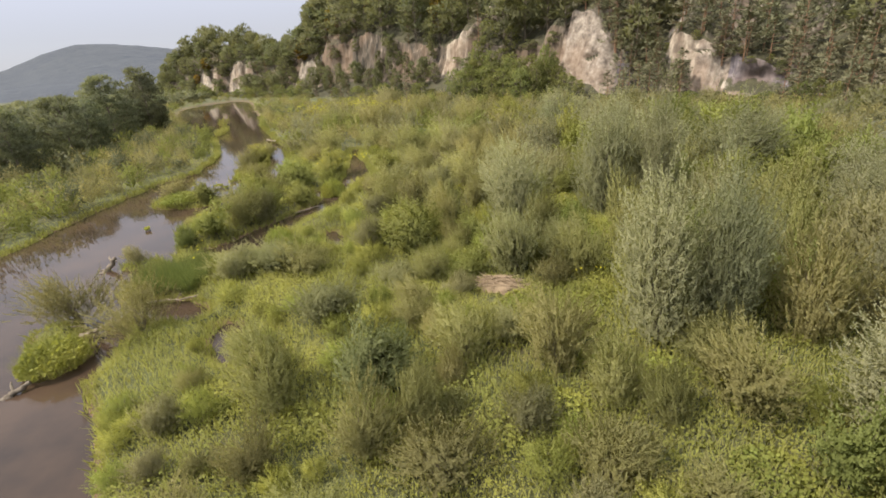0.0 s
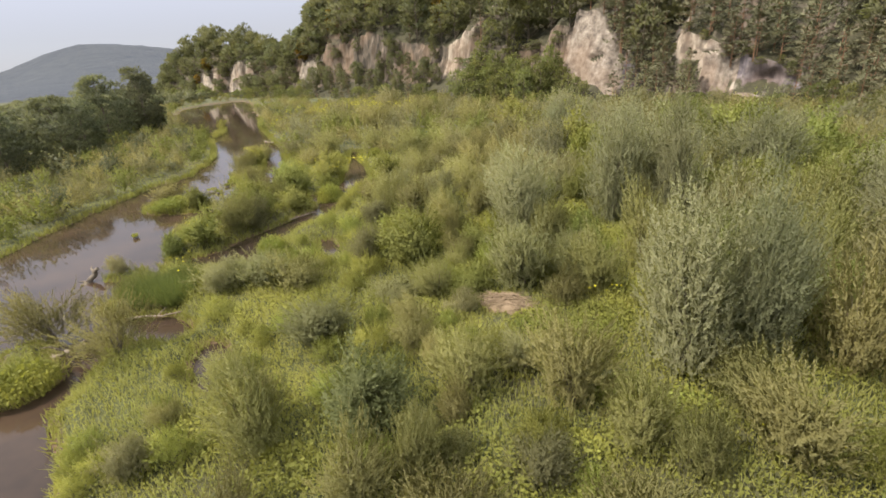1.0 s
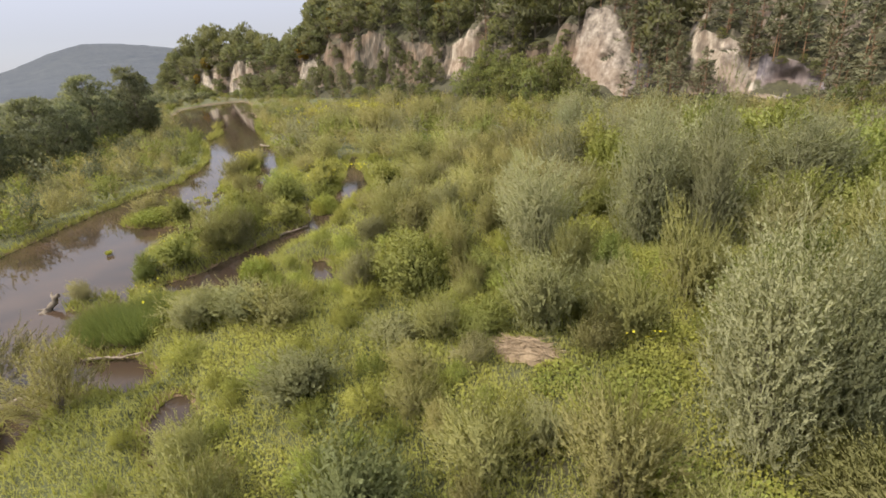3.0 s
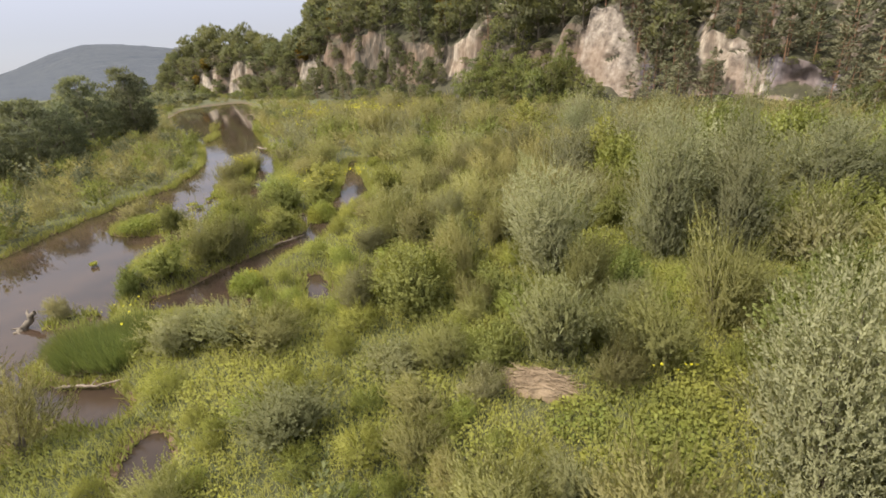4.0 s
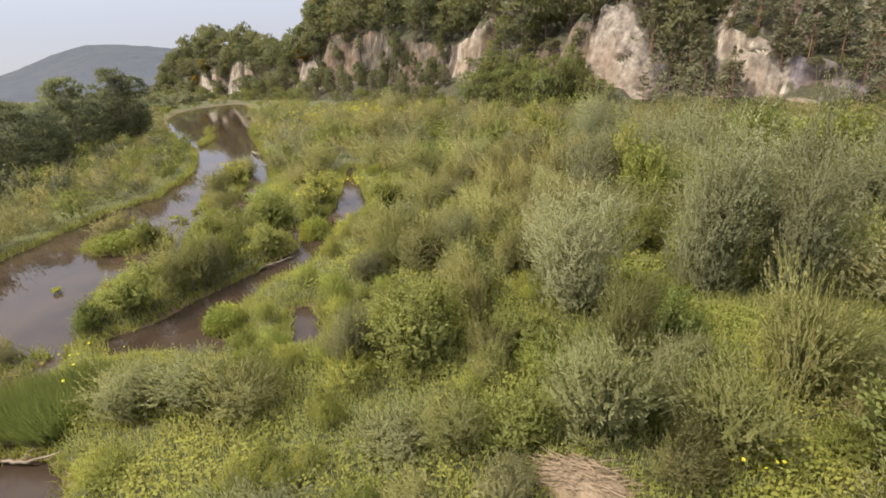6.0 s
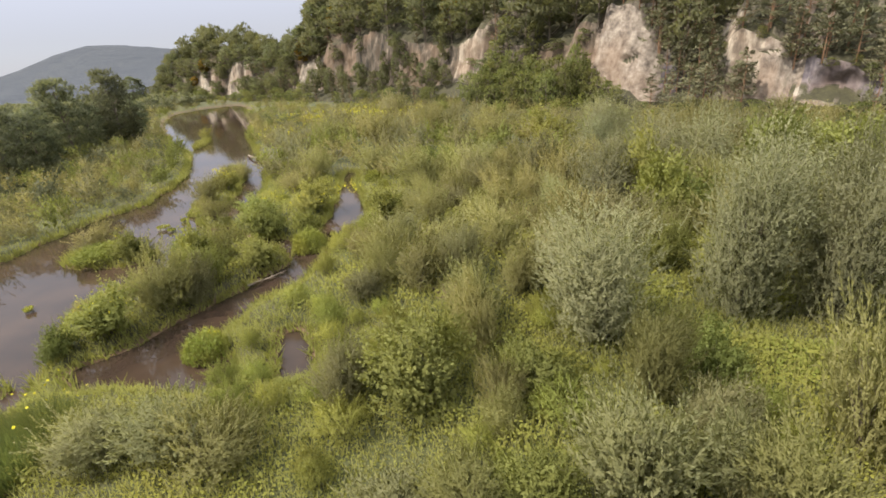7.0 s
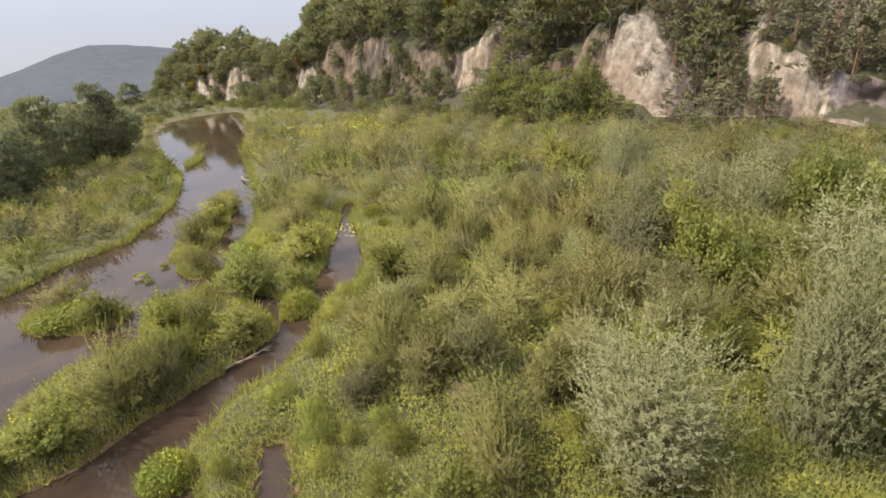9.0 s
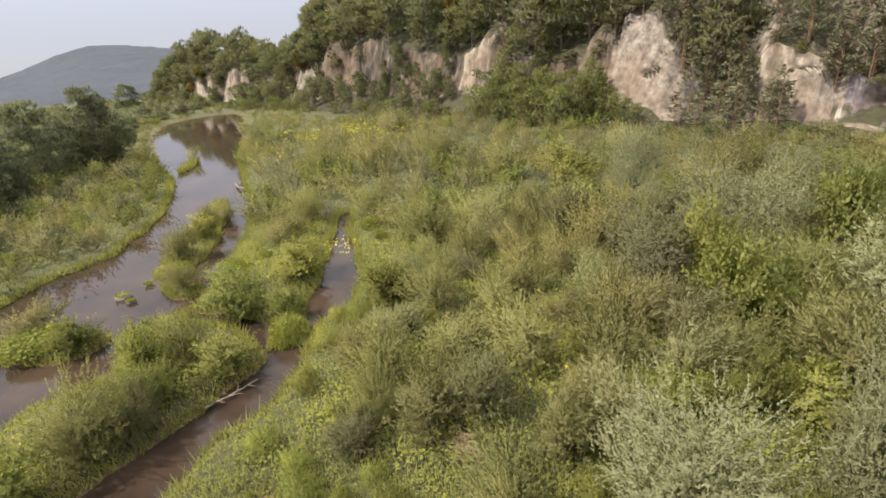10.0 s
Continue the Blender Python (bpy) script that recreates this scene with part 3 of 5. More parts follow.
def sprays(rng, p, way, length, leaf, nodes=5, slim=0.3, spread=0.55, bend=0.25):
    """Leafy twigs: each a thin bent strip that carries two leaves at every node and one at its tip. Vertices, four-cornered
    faces, and for each face the number of its twig."""
    n = len(p)
    u = np.linspace(0, 1, nodes)
    lift = np.array([0, 0, bend])
    axis = p[:, None] + (way[:, None] + lift * u[None, :, None]) * (u[None, :] * length[:, None])[..., None]
    tang = unit(way[:, None] + 2 * lift * u[None, :, None])
    side = unit(np.cross(tang, unit(rng.normal(size=(n, 1, 3)))))
    over = np.cross(tang, side)
    strip = np.stack([axis - side * 0.006, axis + side * 0.006], 2)                      # n, nodes, 2, 3
    turn = (np.arange(nodes) * 2.4 + 0.0)[None, :, None] + rng.uniform(0, 6.28, (n, 1, 1)) + np.array([0, np.pi])[None, None] + rng.normal(size=(n, nodes, 2)) * 0.3
    outw = np.cos(turn)[..., None] * side[:, :, None] + np.sin(turn)[..., None] * over[:, :, None]
    open_ = spread * (1.15 - 0.6 * u)[None, :, None, None]
    lway = unit(tang[:, :, None] * 0.75 + outw * open_ + rng.normal(size=(n, nodes, 2, 3)) * 0.12)
    ln = leaf * rng.uniform(0.7, 1.25, (n, nodes, 2)) * (1.1 - 0.35 * u)[None, :, None]
    wide = unit(np.cross(lway, outw + 0.4 * rng.normal(size=outw.shape))) * (ln * slim / 2)[..., None]
    mid, tip = strip + lway * (ln * 0.48)[..., None], strip + lway * ln[..., None]
    v = np.concatenate([strip[..., None, :], (mid - wide)[..., None, :], tip[..., None, :], (mid + wide)[..., None, :]], 3)     # n, nodes, 2, 4, 3
    i0 = np.arange(n * nodes * 2).reshape(n, nodes, 2) * 4
    leaves = (i0[..., None] + np.arange(4)).reshape(n, -1, 4)
    spine = np.stack([i0[:, :-1, 0], i0[:, :-1, 1], i0[:, 1:, 1], i0[:, 1:, 0]], -1)
    f = np.concatenate([leaves, spine.reshape(n, -1, 4)], 1)
    return v.reshape(-1, 3), f.reshape(-1, 4), np.repeat(np.arange(n), f.shape[1])


def bushy_leaves(seed, rows, height, width, twigs, twig, leaf, nodes=5, slim=0.3, upright=0.6, loose=0.07, low=0.25, spread=0.55, droop=0.25):
    """Leafy twigs on the stems of a shrub, one at the tip of each stem and the others along it; vertices, faces, hearts."""
    rng = np.random.default_rng(seed + 50)
    st = np.stack(rows)
    pick = np.concatenate([np.arange(len(rows)), rng.integers(0, len(rows), max(twigs - len(rows), 0))])
    u = low + (1 - low) * rng.uniform(0, 1, len(pick)) ** 0.8
    u[:len(rows)] = rng.uniform(0.9, 1.0, len(rows))
    f = u * 4
    i = np.minimum(f.astype(int), 3)
    w = (f - i)[:, None]
    p = st[pick, i] * (1 - w) + st[pick, i + 1] * w
    tang = unit(st[pick, i + 1] - st[pick, i])
    p = p + rng.normal(size=p.shape) * width * loose * (1 - 0.4 * u)[:, None]
    p[:, :2] *= (1 + 1.0 * (1 - u) ** 1.5)[:, None]          # the skirt of the shrub reaches the ground
    p[:, 2] = np.maximum(p[:, 2], 0.06)
    outw = unit(p * np.array([1, 1, 0.0]) + 1e-6) * np.clip(np.hypot(p[:, 0], p[:, 1]) / (0.4 * width), 0, 1)[:, None]
    way = unit(tang * upright + outw * 0.55 + rng.normal(size=p.shape) * 0.36 + np.array([0, 0, 0.3]))
    ln = twig * rng.uniform(0.6, 1.3, len(p)) * (0.8 + 0.4 * u)
    v, fc, who = sprays(rng, p, way, ln, leaf, nodes, slim, spread, droop)
    v[:, 2] = np.maximum(v[:, 2], 0.01)
    core = p * np.array([0.5, 0.5, 0.6]) - way * (0.4 * ln)[:, None]
    return v, fc, core[who]


def extent(v):
    """Width, width and height of a crown, less its last few tips."""
    w = 2 * float(np.percentile(np.hypot(v[:, 0], v[:, 1]), 97))
    return w, w, float(np.percentile(v[:, 2], 98.5))


def bushy(kind, seed, height, width, twigs, twig, leaf, material, stems=22, lobes=0, **more):
    """A many-stemmed shrub at the origin: empty > stems, foliage."""
    rows = stems_of(np.random.default_rng(seed), stems, height * 0.9, width * 0.41, lobes)
    root = new(kind)
    part("stem", stem_mesh("stem", [r[:4] for r in rows[::4]], 0.004 * height + 0.005, M_BARK), root)
    v, f, core = bushy_leaves(seed, rows, height, width, twigs, twig, leaf, **more)
    part("foliage", mesh_of("foliage", v, f, material, heart=core), root)
    root["size"] = extent(v)
    return root


def crown_clumps(seed, height, width, n, base, cone):
    """Centres of the leaf clumps of a crown."""
    rng = np.random.default_rng(seed)
    a, h = rng.uniform(0, 2 * np.pi, n), rng.uniform(0, 1, n)
    prof = np.sqrt(np.clip(1 - ((h - 0.42) / 0.6) ** 2, 0.05, 1)) * (1 - cone) + cone * (1.03 - h)
    r = width * 0.42 * prof * rng.uniform(0.35, 1.0, n) ** 0.6 * (1 + 0.18 * np.sin(a * 3 + seed))
    return np.stack([np.cos(a) * r, np.sin(a) * r, height * (base + (0.93 - base) * h)], 1)


def crown_leaves(seed, c, width, per, leaf, flat=1.0, broad=True, up=0.35):
    """Leaves round those centres; vertices and faces."""
    rng = np.random.default_rng(seed + 60)
    n = len(c)
    size = width * 0.36 * (0.7 + 0.6 * rng.uniform(size=n)) * (30 / max(n, 30)) ** 0.33
    q = unit(rng.normal(size=(n, per, 3)))
    q[..., 2] = np.abs(q[..., 2]) * 0.9 + q[..., 2] * 0.1
    rad = rng.uniform(0.25, 1, (n, per, 1)) ** 0.45
    p = c[:, None] + q * rad * size[:, None, None] * np.array([1, 1, 0.75 * flat]) * 0.5
    way = unit(q * 0.7 + rng.normal(size=q.shape) * 0.45 + unit(c * np.array([1, 1, 0.0]) + 1e-6)[:, None] * 0.3 + np.array([0, 0, up]))
    p, way = p.reshape(-1, 3), way.reshape(-1, 3)
    p[:, 2] = np.maximum(p[:, 2], 0.05)
    ln = leaf * rng.uniform(0.65, 1.35, len(p))
    return leaf_kites(rng, p, way, ln, ln * 0.6) if broad else leaf_tris(rng, p, way, ln, ln * 0.42)


def crowned(kind, seed, height, width, clumps, per, leaf, material, bark, base=0.18, flat=1.0, broad=True, trunks=1, up=0.35, cone=0.0):
    """A tree at the origin: empty > trunk (with limbs), crown of leaf clumps."""
    rng = np.random.default_rng(seed)
    root = new(kind)
    c = crown_clumps(seed, height, width, clumps, base, cone)
    pieces = []
    for t in range(trunks):
        ta = 2 * np.pi * t / max(trunks, 1) + seed
        tip = np.array([math.cos(ta) * width * 0.16 * (trunks > 1), math.sin(ta) * width * 0.16 * (trunks > 1), height * 0.9])
        u = np.linspace(0, 1, 7)[:, None]
        bend = np.cumsum(rng.normal(size=(7, 3)) * height * 0.008, 0) * np.array([1, 1, 0])
        pieces.append(tube(tip * u + bend * u, (0.016 * height + 0.02) / math.sqrt(trunks) * np.linspace(1, 0.2, 7) ** 0.9, 6))
    for k in range(0, clumps, max(1, clumps // 16)):
        b = np.array([0, 0, max(0.1, c[k, 2] - height * 0.16)])
        m = (b + c[k]) / 2 + np.array([0, 0, -0.02 * height])
        pieces.append(tube([b, m, c[k]], (0.006 * height) * np.array([1, 0.7, 0.3]), 4))
    part("trunk", mesh_of("trunk", *joined(pieces), bark, True), root)
    part("crown", mesh_of("crown", *crown_leaves(seed, c, width, per, leaf, flat, broad, up), material, heart=np.repeat(c * 0.65 + np.array([0, 0, height * 0.14]), per, 0)), root)
    root["size"] = (width, width, height)
    return root


def pine_boughs(seed, height, width, boughs, per, leaf):
    """Needle sprays of a pine on level boughs; vertices, faces, hearts, and the boughs' tips."""
    rng = np.random.default_rng(seed)
    h = rng.uniform(0.16, 0.97, boughs)
    a = np.arange(boughs) * 2.4 + rng.normal(size=boughs) * 0.5
    reach = width * 0.5 * np.clip(1.25 * (1.02 - h) ** 0.62, 0.14, 1) * rng.uniform(0.55, 1.05, boughs)
    out = np.stack([np.cos(a), np.sin(a), 0 * a], 1)
    across = np.stack([-np.sin(a), np.cos(a), 0 * a], 1)
    tip = out * reach[:, None] + np.array([0, 0, 1.0]) * (h * height + 0.12 * reach)[:, None]
    r = rng.uniform(0.25, 1.0, (boughs, per)) ** 0.7
    w = rng.normal(size=(boughs, per)) * 0.3 * (1.1 - 0.4 * r)
    p = (out[:, None] * (r * reach[:, None])[..., None] + across[:, None] * (w * reach[:, None])[..., None]
         + np.array([0, 0, 1.0]) * (h[:, None] * height + 0.16 * reach[:, None] * r - 0.3 * np.abs(w) * reach[:, None] + rng.normal(size=r.shape) * 0.06)[..., None])
    way = unit(out[:, None] * 0.7 + across[:, None] * np.sign(w)[..., None] * 0.5 + rng.normal(size=p.shape) * 0.3 + np.array([0, 0, 0.45]))
    p, way = p.reshape(-1, 3), way.reshape(-1, 3)
    ln = leaf * rng.uniform(0.7, 1.3, len(p))
    v, f = leaf_tris(rng, p, way, ln, ln * 0.36)
    core = np.repeat(tip * np.array([0.6, 0.6, 1]) - np.array([0, 0, 0.16 * width]), per, 0)
    return v, f, core, tip


def pine(kind, seed, height, width):
    """A pine at the origin: empty > trunk (with boughs), crown of level needle sprays."""
    v, f, core, tip = pine_boughs(seed, height, width, 44, 30, 0.46)
    rng = np.random.default_rng(seed + 1)
    u = np.linspace(0, 1, 7)[:, None]
    bend = np.cumsum(rng.normal(size=(7, 3)) * height * 0.007, 0) * np.array([1, 1, 0]) * u
    pieces = [tube(np.array([0, 0, height * 0.98]) * u + bend, 0.017 * height * np.linspace(1, 0.15, 7), 6)]
    for t in tip[::2]:
        b = np.array([0, 0, t[2] - 0.05 * height])
        pieces.append(tube([b, (b + t) / 2, t], 0.0045 * height * np.array([1, 0.7, 0.3]), 4))
    root = new(kind)
    part("trunk", mesh_of("trunk", *joined(pieces), M_PINEBARK, True), root)
    part("crown", mesh_of("crown", v, f, M_PINE, heart=core), root)
    root["size"] = (width, width, height)
    return root


def tufted(kind, seed, height, width, blades, material, broad=0, broad_size=0.3):
    """A clump of reeds or tall herbs: empty > blades, and broad leaves at its foot."""
    rng = np.random.default_rng(seed)
    root = new(kind)
    a, r = rng.uniform(0, 2 * np.pi, blades), width / 2 * np.sqrt(rng.uniform(0, 1, blades))
    p = np.stack([np.cos(a) * r, np.sin(a) * r, np.zeros(blades)], 1)
    lean = np.stack([np.cos(a) * r / width, np.sin(a) * r / width, np.full(blades, 1.0)], 1)
    way = unit(lean * np.array([0.7, 0.7, 1]) + rng.normal(size=p.shape) * np.array([0.27, 0.27, 0.05]))
    ln = height * (1 - 0.35 * (2 * r / width) ** 2) * rng.uniform(0.4, 1.08, blades)
    tagged(part("blade", mesh_of("blade", *leaf_tris(rng, p, way, ln, np.full(blades, 0.035)), material), root), kind="stuff")
    if not broad:
        a, r = rng.uniform(0, 2 * np.pi, 160), width / 2 * np.sqrt(rng.uniform(0, 1.1, 160))
        p = np.stack([np.cos(a) * r, np.sin(a) * r, np.zeros(160)], 1)
        way = unit(np.stack([np.cos(a) * 0.8, np.sin(a) * 0.8, rng.uniform(0.2, 1, 160)], 1))
        tagged(part("dry_stalk", mesh_of("dry_stalk", *leaf_tris(rng, p, way, rng.uniform(0.3, 0.8, 160), np.full(160, 0.05)), M_STRAW), root, "brown dead reed stalks at the foot"), kind="stuff")
    if broad:
        a, r = rng.uniform(0, 2 * np.pi, broad), width / 2 * np.sqrt(rng.uniform(0, 1, broad))
        top = height * 0.8 * np.sqrt(np.clip(1 - (2 * r / width) ** 2, 0.02, 1)) * rng.uniform(0.35, 1, broad)
        p = np.stack([np.cos(a) * r, np.sin(a) * r, top], 1)
        way = unit(np.stack([np.cos(a), np.sin(a), 0.1 + 0 * a], 1) + rng.normal(size=p.shape) * 0.5)
        ln = broad_size * rng.uniform(0.6, 1.3, broad)
        tagged(part("leaves", mesh_of("leaves", *leaf_kites(rng, p, way, ln, ln * 0.8, 0.6), M_HERB if material is not M_YELLOW else M_YELLOW), root), kind="stuff")
    root["size"] = (width, width, height)
    return root


PROTO, USED = {}, set()


def proto(key):
    """The first plant of a kind, built when it is wanted."""
    if key in PROTO:
        return PROTO[key]
    k, i = key
    s = 100 + 17 * i
    if k == "olive":
        ob = bushy("willow_shrub", s, 2.5, 2.9, 920, 0.32, 0.115, M_OLIVE, stems=90 + 4 * i, nodes=6, slim=0.28, low=0.06, upright=0.85, lobes=3 + i, spread=0.45)
    elif k == "mid_olive":
        ob = bushy("willow_shrub", s + 1, 2.7, 3.2, 470, 0.42, 0.19, M_OLIVE, low=0.06, stems=64 + 4 * i, nodes=4, slim=0.26, upright=0.85, lobes=3 + i, spread=0.45)
    elif k == "grey":
        ob = bushy("willow_shrub", s + 3, 2.2, 3.0, 920, 0.29, 0.115, M_GREY, stems=92 + 5 * i, nodes=6, slim=0.29, low=0.06, upright=0.7, lobes=4 + i, spread=0.5)
    elif k == "mid_grey":
        ob = bushy("willow_shrub", s + 2, 2.4, 3.2, 470, 0.4, 0.19, M_GREY, low=0.06, stems=66 + 5 * i, nodes=4, slim=0.28, upright=0.7, lobes=4 + i, spread=0.5)
    elif k == "teal":
        ob = bushy("willow_shrub", s + 4, 2.2, 3.4, 560, 0.36, 0.15, M_TEAL, stems=60, nodes=5, slim=0.36, upright=0.6, lobes=4)
    elif k == "feather":
        ob = bushy("willow_shrub", s + 5, 3.2, 4.6, 620, 0.5, 0.15, M_OLIVE, stems=90, nodes=7, slim=0.2, upright=1.0, low=0.3, lobes=4, spread=0.4)
    elif k == "silver":
        ob = bushy("willow_tree", s + 6, 6.0, 4.8, 3400, 0.34, 0.1, M_SILVER, stems=220, nodes=6, slim=0.4, upright=0.35, low=0.04, lobes=5 + i, spread=0.6, loose=0.08)
    elif k == "mid_silver":
        ob = bushy("willow_tree", s + 13, 5.6, 4.8, 1000, 0.46, 0.17, M_SILVER, stems=140, nodes=4, slim=0.34, upright=0.35, low=0.04, lobes=5 + i, spread=0.6, loose=0.08)
    elif k == "leafy":
        ob = bushy("alder_shrub", s + 7, 2.8, 3.8, 900, 0.32, 0.125, M_LEAFY, stems=74, nodes=4, slim=0.62, upright=0.45, lobes=4 + i, spread=0.8)
    elif k == "mid_leafy":
        ob = bushy("alder_shrub", s + 14, 2.8, 3.8, 460, 0.42, 0.2, M_LEAFY, stems=60, nodes=4, slim=0.6, upright=0.45, lobes=4 + i, spread=0.8)
    elif k in ("yellow", "mid_yellow"):
        ob = bushy("alder_shrub", s + 8, 3.2, 3.4, 480, 0.42, 0.19, M_YELLOW, stems=60, nodes=4, slim=0.58, upright=0.45, lobes=4 + i, spread=0.8)
    elif k == "weed":
        ob = bushy("tall_herbs", s + 22, 1.3, 2.4, 330, 0.36, 0.12, M_WEED, stems=100, nodes=5, slim=0.36, upright=0.6, loose=0.1, low=0.35, spread=0.7, droop=0.05)
    elif k == "reed":
        ob = tufted("reed_clump", s + 9, 1.8, 2.6, 2600, M_REED)
    elif k == "herb":
        ob = tufted("herb_clump", s + 10, 1.3, 3.4, 900, M_GRASS, 1200, 0.2)
    elif k == "butterbur":
        ob = tufted("butterbur_patch", s + 21, 0.7, 2.2, 120, M_GRASS, 760, 0.125)
    elif k == "dark_tree":
        ob = crowned("broadleaf_tree", s + 16, 11.0, 8.5, 120, 60, 0.45, M_DARK, M_BARK, base=0.05, broad=False)
    elif k == "forest":
        ob = crowned("broadleaf_tree", s + 17, 10.0, 7.0, 42, 18, 0.85, M_FOREST, M_BARK, base=0.2, broad=False)
    elif k == "foot_tree":
        ob = crowned("broadleaf_tree", s + 18, 6.0, 5.5, 38, 18, 0.55, M_FOOT, M_BARK, base=0.05, broad=False)
    elif k == "autumn":
        ob = crowned("broadleaf_tree", s + 19, 9.0, 5.0, 50, 26, 0.7, M_AUTUMN, M_BARK, base=0.16, broad=False)
    elif k == "pine":
        ob = pine("pine_tree", s + 20, 9.5, 6.5)
    PROTO[key] = ob
    return ob


LABELS = {
    "olive": ("olive-green bushy willow shrub on the river meadow", "willow shrub", "willow shrubs"),
    "grey": ("dense grey-green willow shrub on the river meadow", "willow shrub", "willow shrubs"),
    "teal": ("low blue-green broad-leaved shrub among meadow herbs", "shrub", "willow shrubs"),
    "feather": ("feathery thin willow shrub standing beside the river", "willow shrub", "willow shrubs"),
    "silver": ("tall silvery-leaved willow with many stems", "willow tree", "silvery willows"),
    "leafy": ("green round-leaved alder bush among the willows", "alder bush", "alder bushes"),
    "yellow": ("yellow-green leafy bush in full sun", "bush", "alder bushes"),
    "reed": ("dense green reed clump at the water's edge", "reeds", "reed clumps"),
    "herb": ("lush clump of tall river-bank herbs", "herbs", "herb clumps"),
    "weed": ("dense upright clump of fresh green tall herbs", "herbs", "tall herb clumps"),
    "butterbur": ("patch of bright broad-leaved butterbur on damp ground", "herbs", "butterbur patches"),
    "dark_tree": ("tall dark-green broadleaf tree behind the river bank", "tree", "trees on the far bank"),
    "forest": ("green broadleaf tree on the wooded hillside", "tree", "trees on the hill"),
    "foot_tree": ("fresh green young tree at the cliff's foot", "tree", "trees below the cliff"),
    "autumn": ("tree with leaves turning orange on the hillside", "tree", "trees on the hill"),
    "pine": ("pine tree with flat needle layers on the cliff slope", "pine tree", "pines on the cliff"),
}


def set_down(key, x, y, z, w, h, turn, sink=0.05):
    """A plant of that kind, w metres wide and h high, at its place."""
    ob = proto(key)
    sw, _, sh = ob["size"]
    m = Matrix.LocRotScale((x, y, z - sink), Euler((0, 0, turn)), (w / sw, w / sw, h / sh))
    if key in USED:
        s = ob.scale
        got = copy_thing(ob, m @ Matrix.Diagonal((1 / s[0], 1 / s[1], 1 / s[2], 1)))
    else:
        USED.add(key)
        ob.matrix_basis = m
        got = ob
    label, category, group = LABELS[key[0].replace("mid_", "")]
    return tagged(got, label, category, group)


STANDS = []        # x, y, radius of what stands already
STANDS += [(8.8, 27.2, 2.3), (11.6, 27.0, 2.3), (7.0, 29.6, 1.5), (6.2, 33.0, 1.6), (13.8, 26.4, 1.8), (5.6, 17.4, 1.8), (6.6, 14.0, 1.4), (-3.6, 22.6, 2.2)]      # open herb lanes
STANDS += [(1.7, 19.4, 2.2), (-2.4, 32.6, 1.6), (11.2, 17.2, 0.8)]      # room for the flood debris
picker = random.Random(11)


def plant(kind, x, y, h, w):
    """One plant on the meadow or an isle."""
    z = max(float(ground_z(np.array(x), np.array(y))), 0.0)
    STANDS.append((x, y, w / 2))
    i = picker.randrange(3 if kind == "olive" else 2)
    if y > 36 and kind in ("olive", "grey", "silver", "leafy", "yellow"):
        kind = "mid_" + kind
    return set_down((kind, i), x, y, z, w, h, picker.uniform(0, 6.28))

plant("feather", -19.8, 19.5, 2.9, 4.5)
plant("feather", -14.7, 17.4, 2.6, 4)
plant("herb", -17.7, 15.6, 1.5, 2.6)
plant("olive", -6.1, 12.1, 2.9, 2.7)
plant("teal", -3.2, 13.2, 2.6, 3.6)
plant("grey", -6.1, 18.4, 1.8, 3.3)
plant("grey", -13.2, 23.3, 1.8, 3.3)
plant("grey", -10.6, 23.6, 1.8, 3.3)
plant("reed", -15.6, 22.7, 1.6, 2.0)
plant("reed", -16.9, 22.8, 1.7, 2.2)
plant("reed", -15.8, 24.2, 1.6, 2.2)
plant("reed", -18, 23.6, 1.5, 2.2)
plant("silver", 7.6, 15.3, 6.1, 3.5)
plant("silver", 10.6, 16.6, 5.5, 2.7)
plant("olive", 12.9, 15.1, 4, 3.4)
plant("olive", 9.2, 11.6, 2.8, 3.1)
plant("olive", 3.7, 14, 3.1, 3.1)
plant("grey", 2.8, 22, 3.3, 3.3)
plant("olive", 6.2, 21.3, 3, 3)
plant("olive", 0.4, 14.7, 2.4, 2.8)
plant("olive", 5.2, 12, 2.3, 2.2)
plant("grey", 2.2, 10.9, 1.7, 2)
plant("olive", 6.6, 10.9, 2.1, 1.8)
plant("olive", -17.4, 33, 3, 3.8)
plant("grey", -15.9, 33.9, 2.5, 2.2)
plant("yellow", -18.1, 30.6, 2.4, 2.9)
plant("leafy", -19.8, 29, 1.6, 2.1)
plant("herb", -13.0, 29.5, 1.5, 1.9)
plant("leafy", -2.7, 25.8, 3, 4.5)
plant("grey", -5.8, 25.9, 2.3, 2.2)
plant("olive", -2.6, 10.1, 2.3, 2.3)
plant("olive", 0, 9.1, 1.6, 3.1)
plant("leafy", 10, 8.7, 3, 2.4)
plant("grey", 5.1, 21.6, 2.6, 2.1)
plant("silver", 3.5, 29.6, 5.2, 4.4)
plant("olive", -1, 29, 3.2, 2.5)
plant("grey", -2.2, 35.1, 2.9, 3.3)
plant("olive", 0.7, 33.5, 2.7, 3.4)
plant("silver", 6.9, 44.8, 5.3, 4.8)
plant("yellow", 9.4, 40.8, 4.3, 3.9)
plant("silver", 9.2, 31, 6.6, 4)
plant("silver", 12.5, 30.2, 7, 4)
plant("olive", 3.3, 37.9, 2.8, 3.7)
plant("leafy", 7.7, 35.4, 2.6, 2.6)
plant("leafy", -16.3, 35.7, 2.5, 2.6)
plant("leafy", -14.3, 38.4, 1.8, 3)
plant("leafy", -16.7, 44, 2.8, 3.8)
plant("yellow", -14.9, 48.6, 2.6, 4.2)
plant("herb", -12.6, 41.5, 1.9, 2.2)
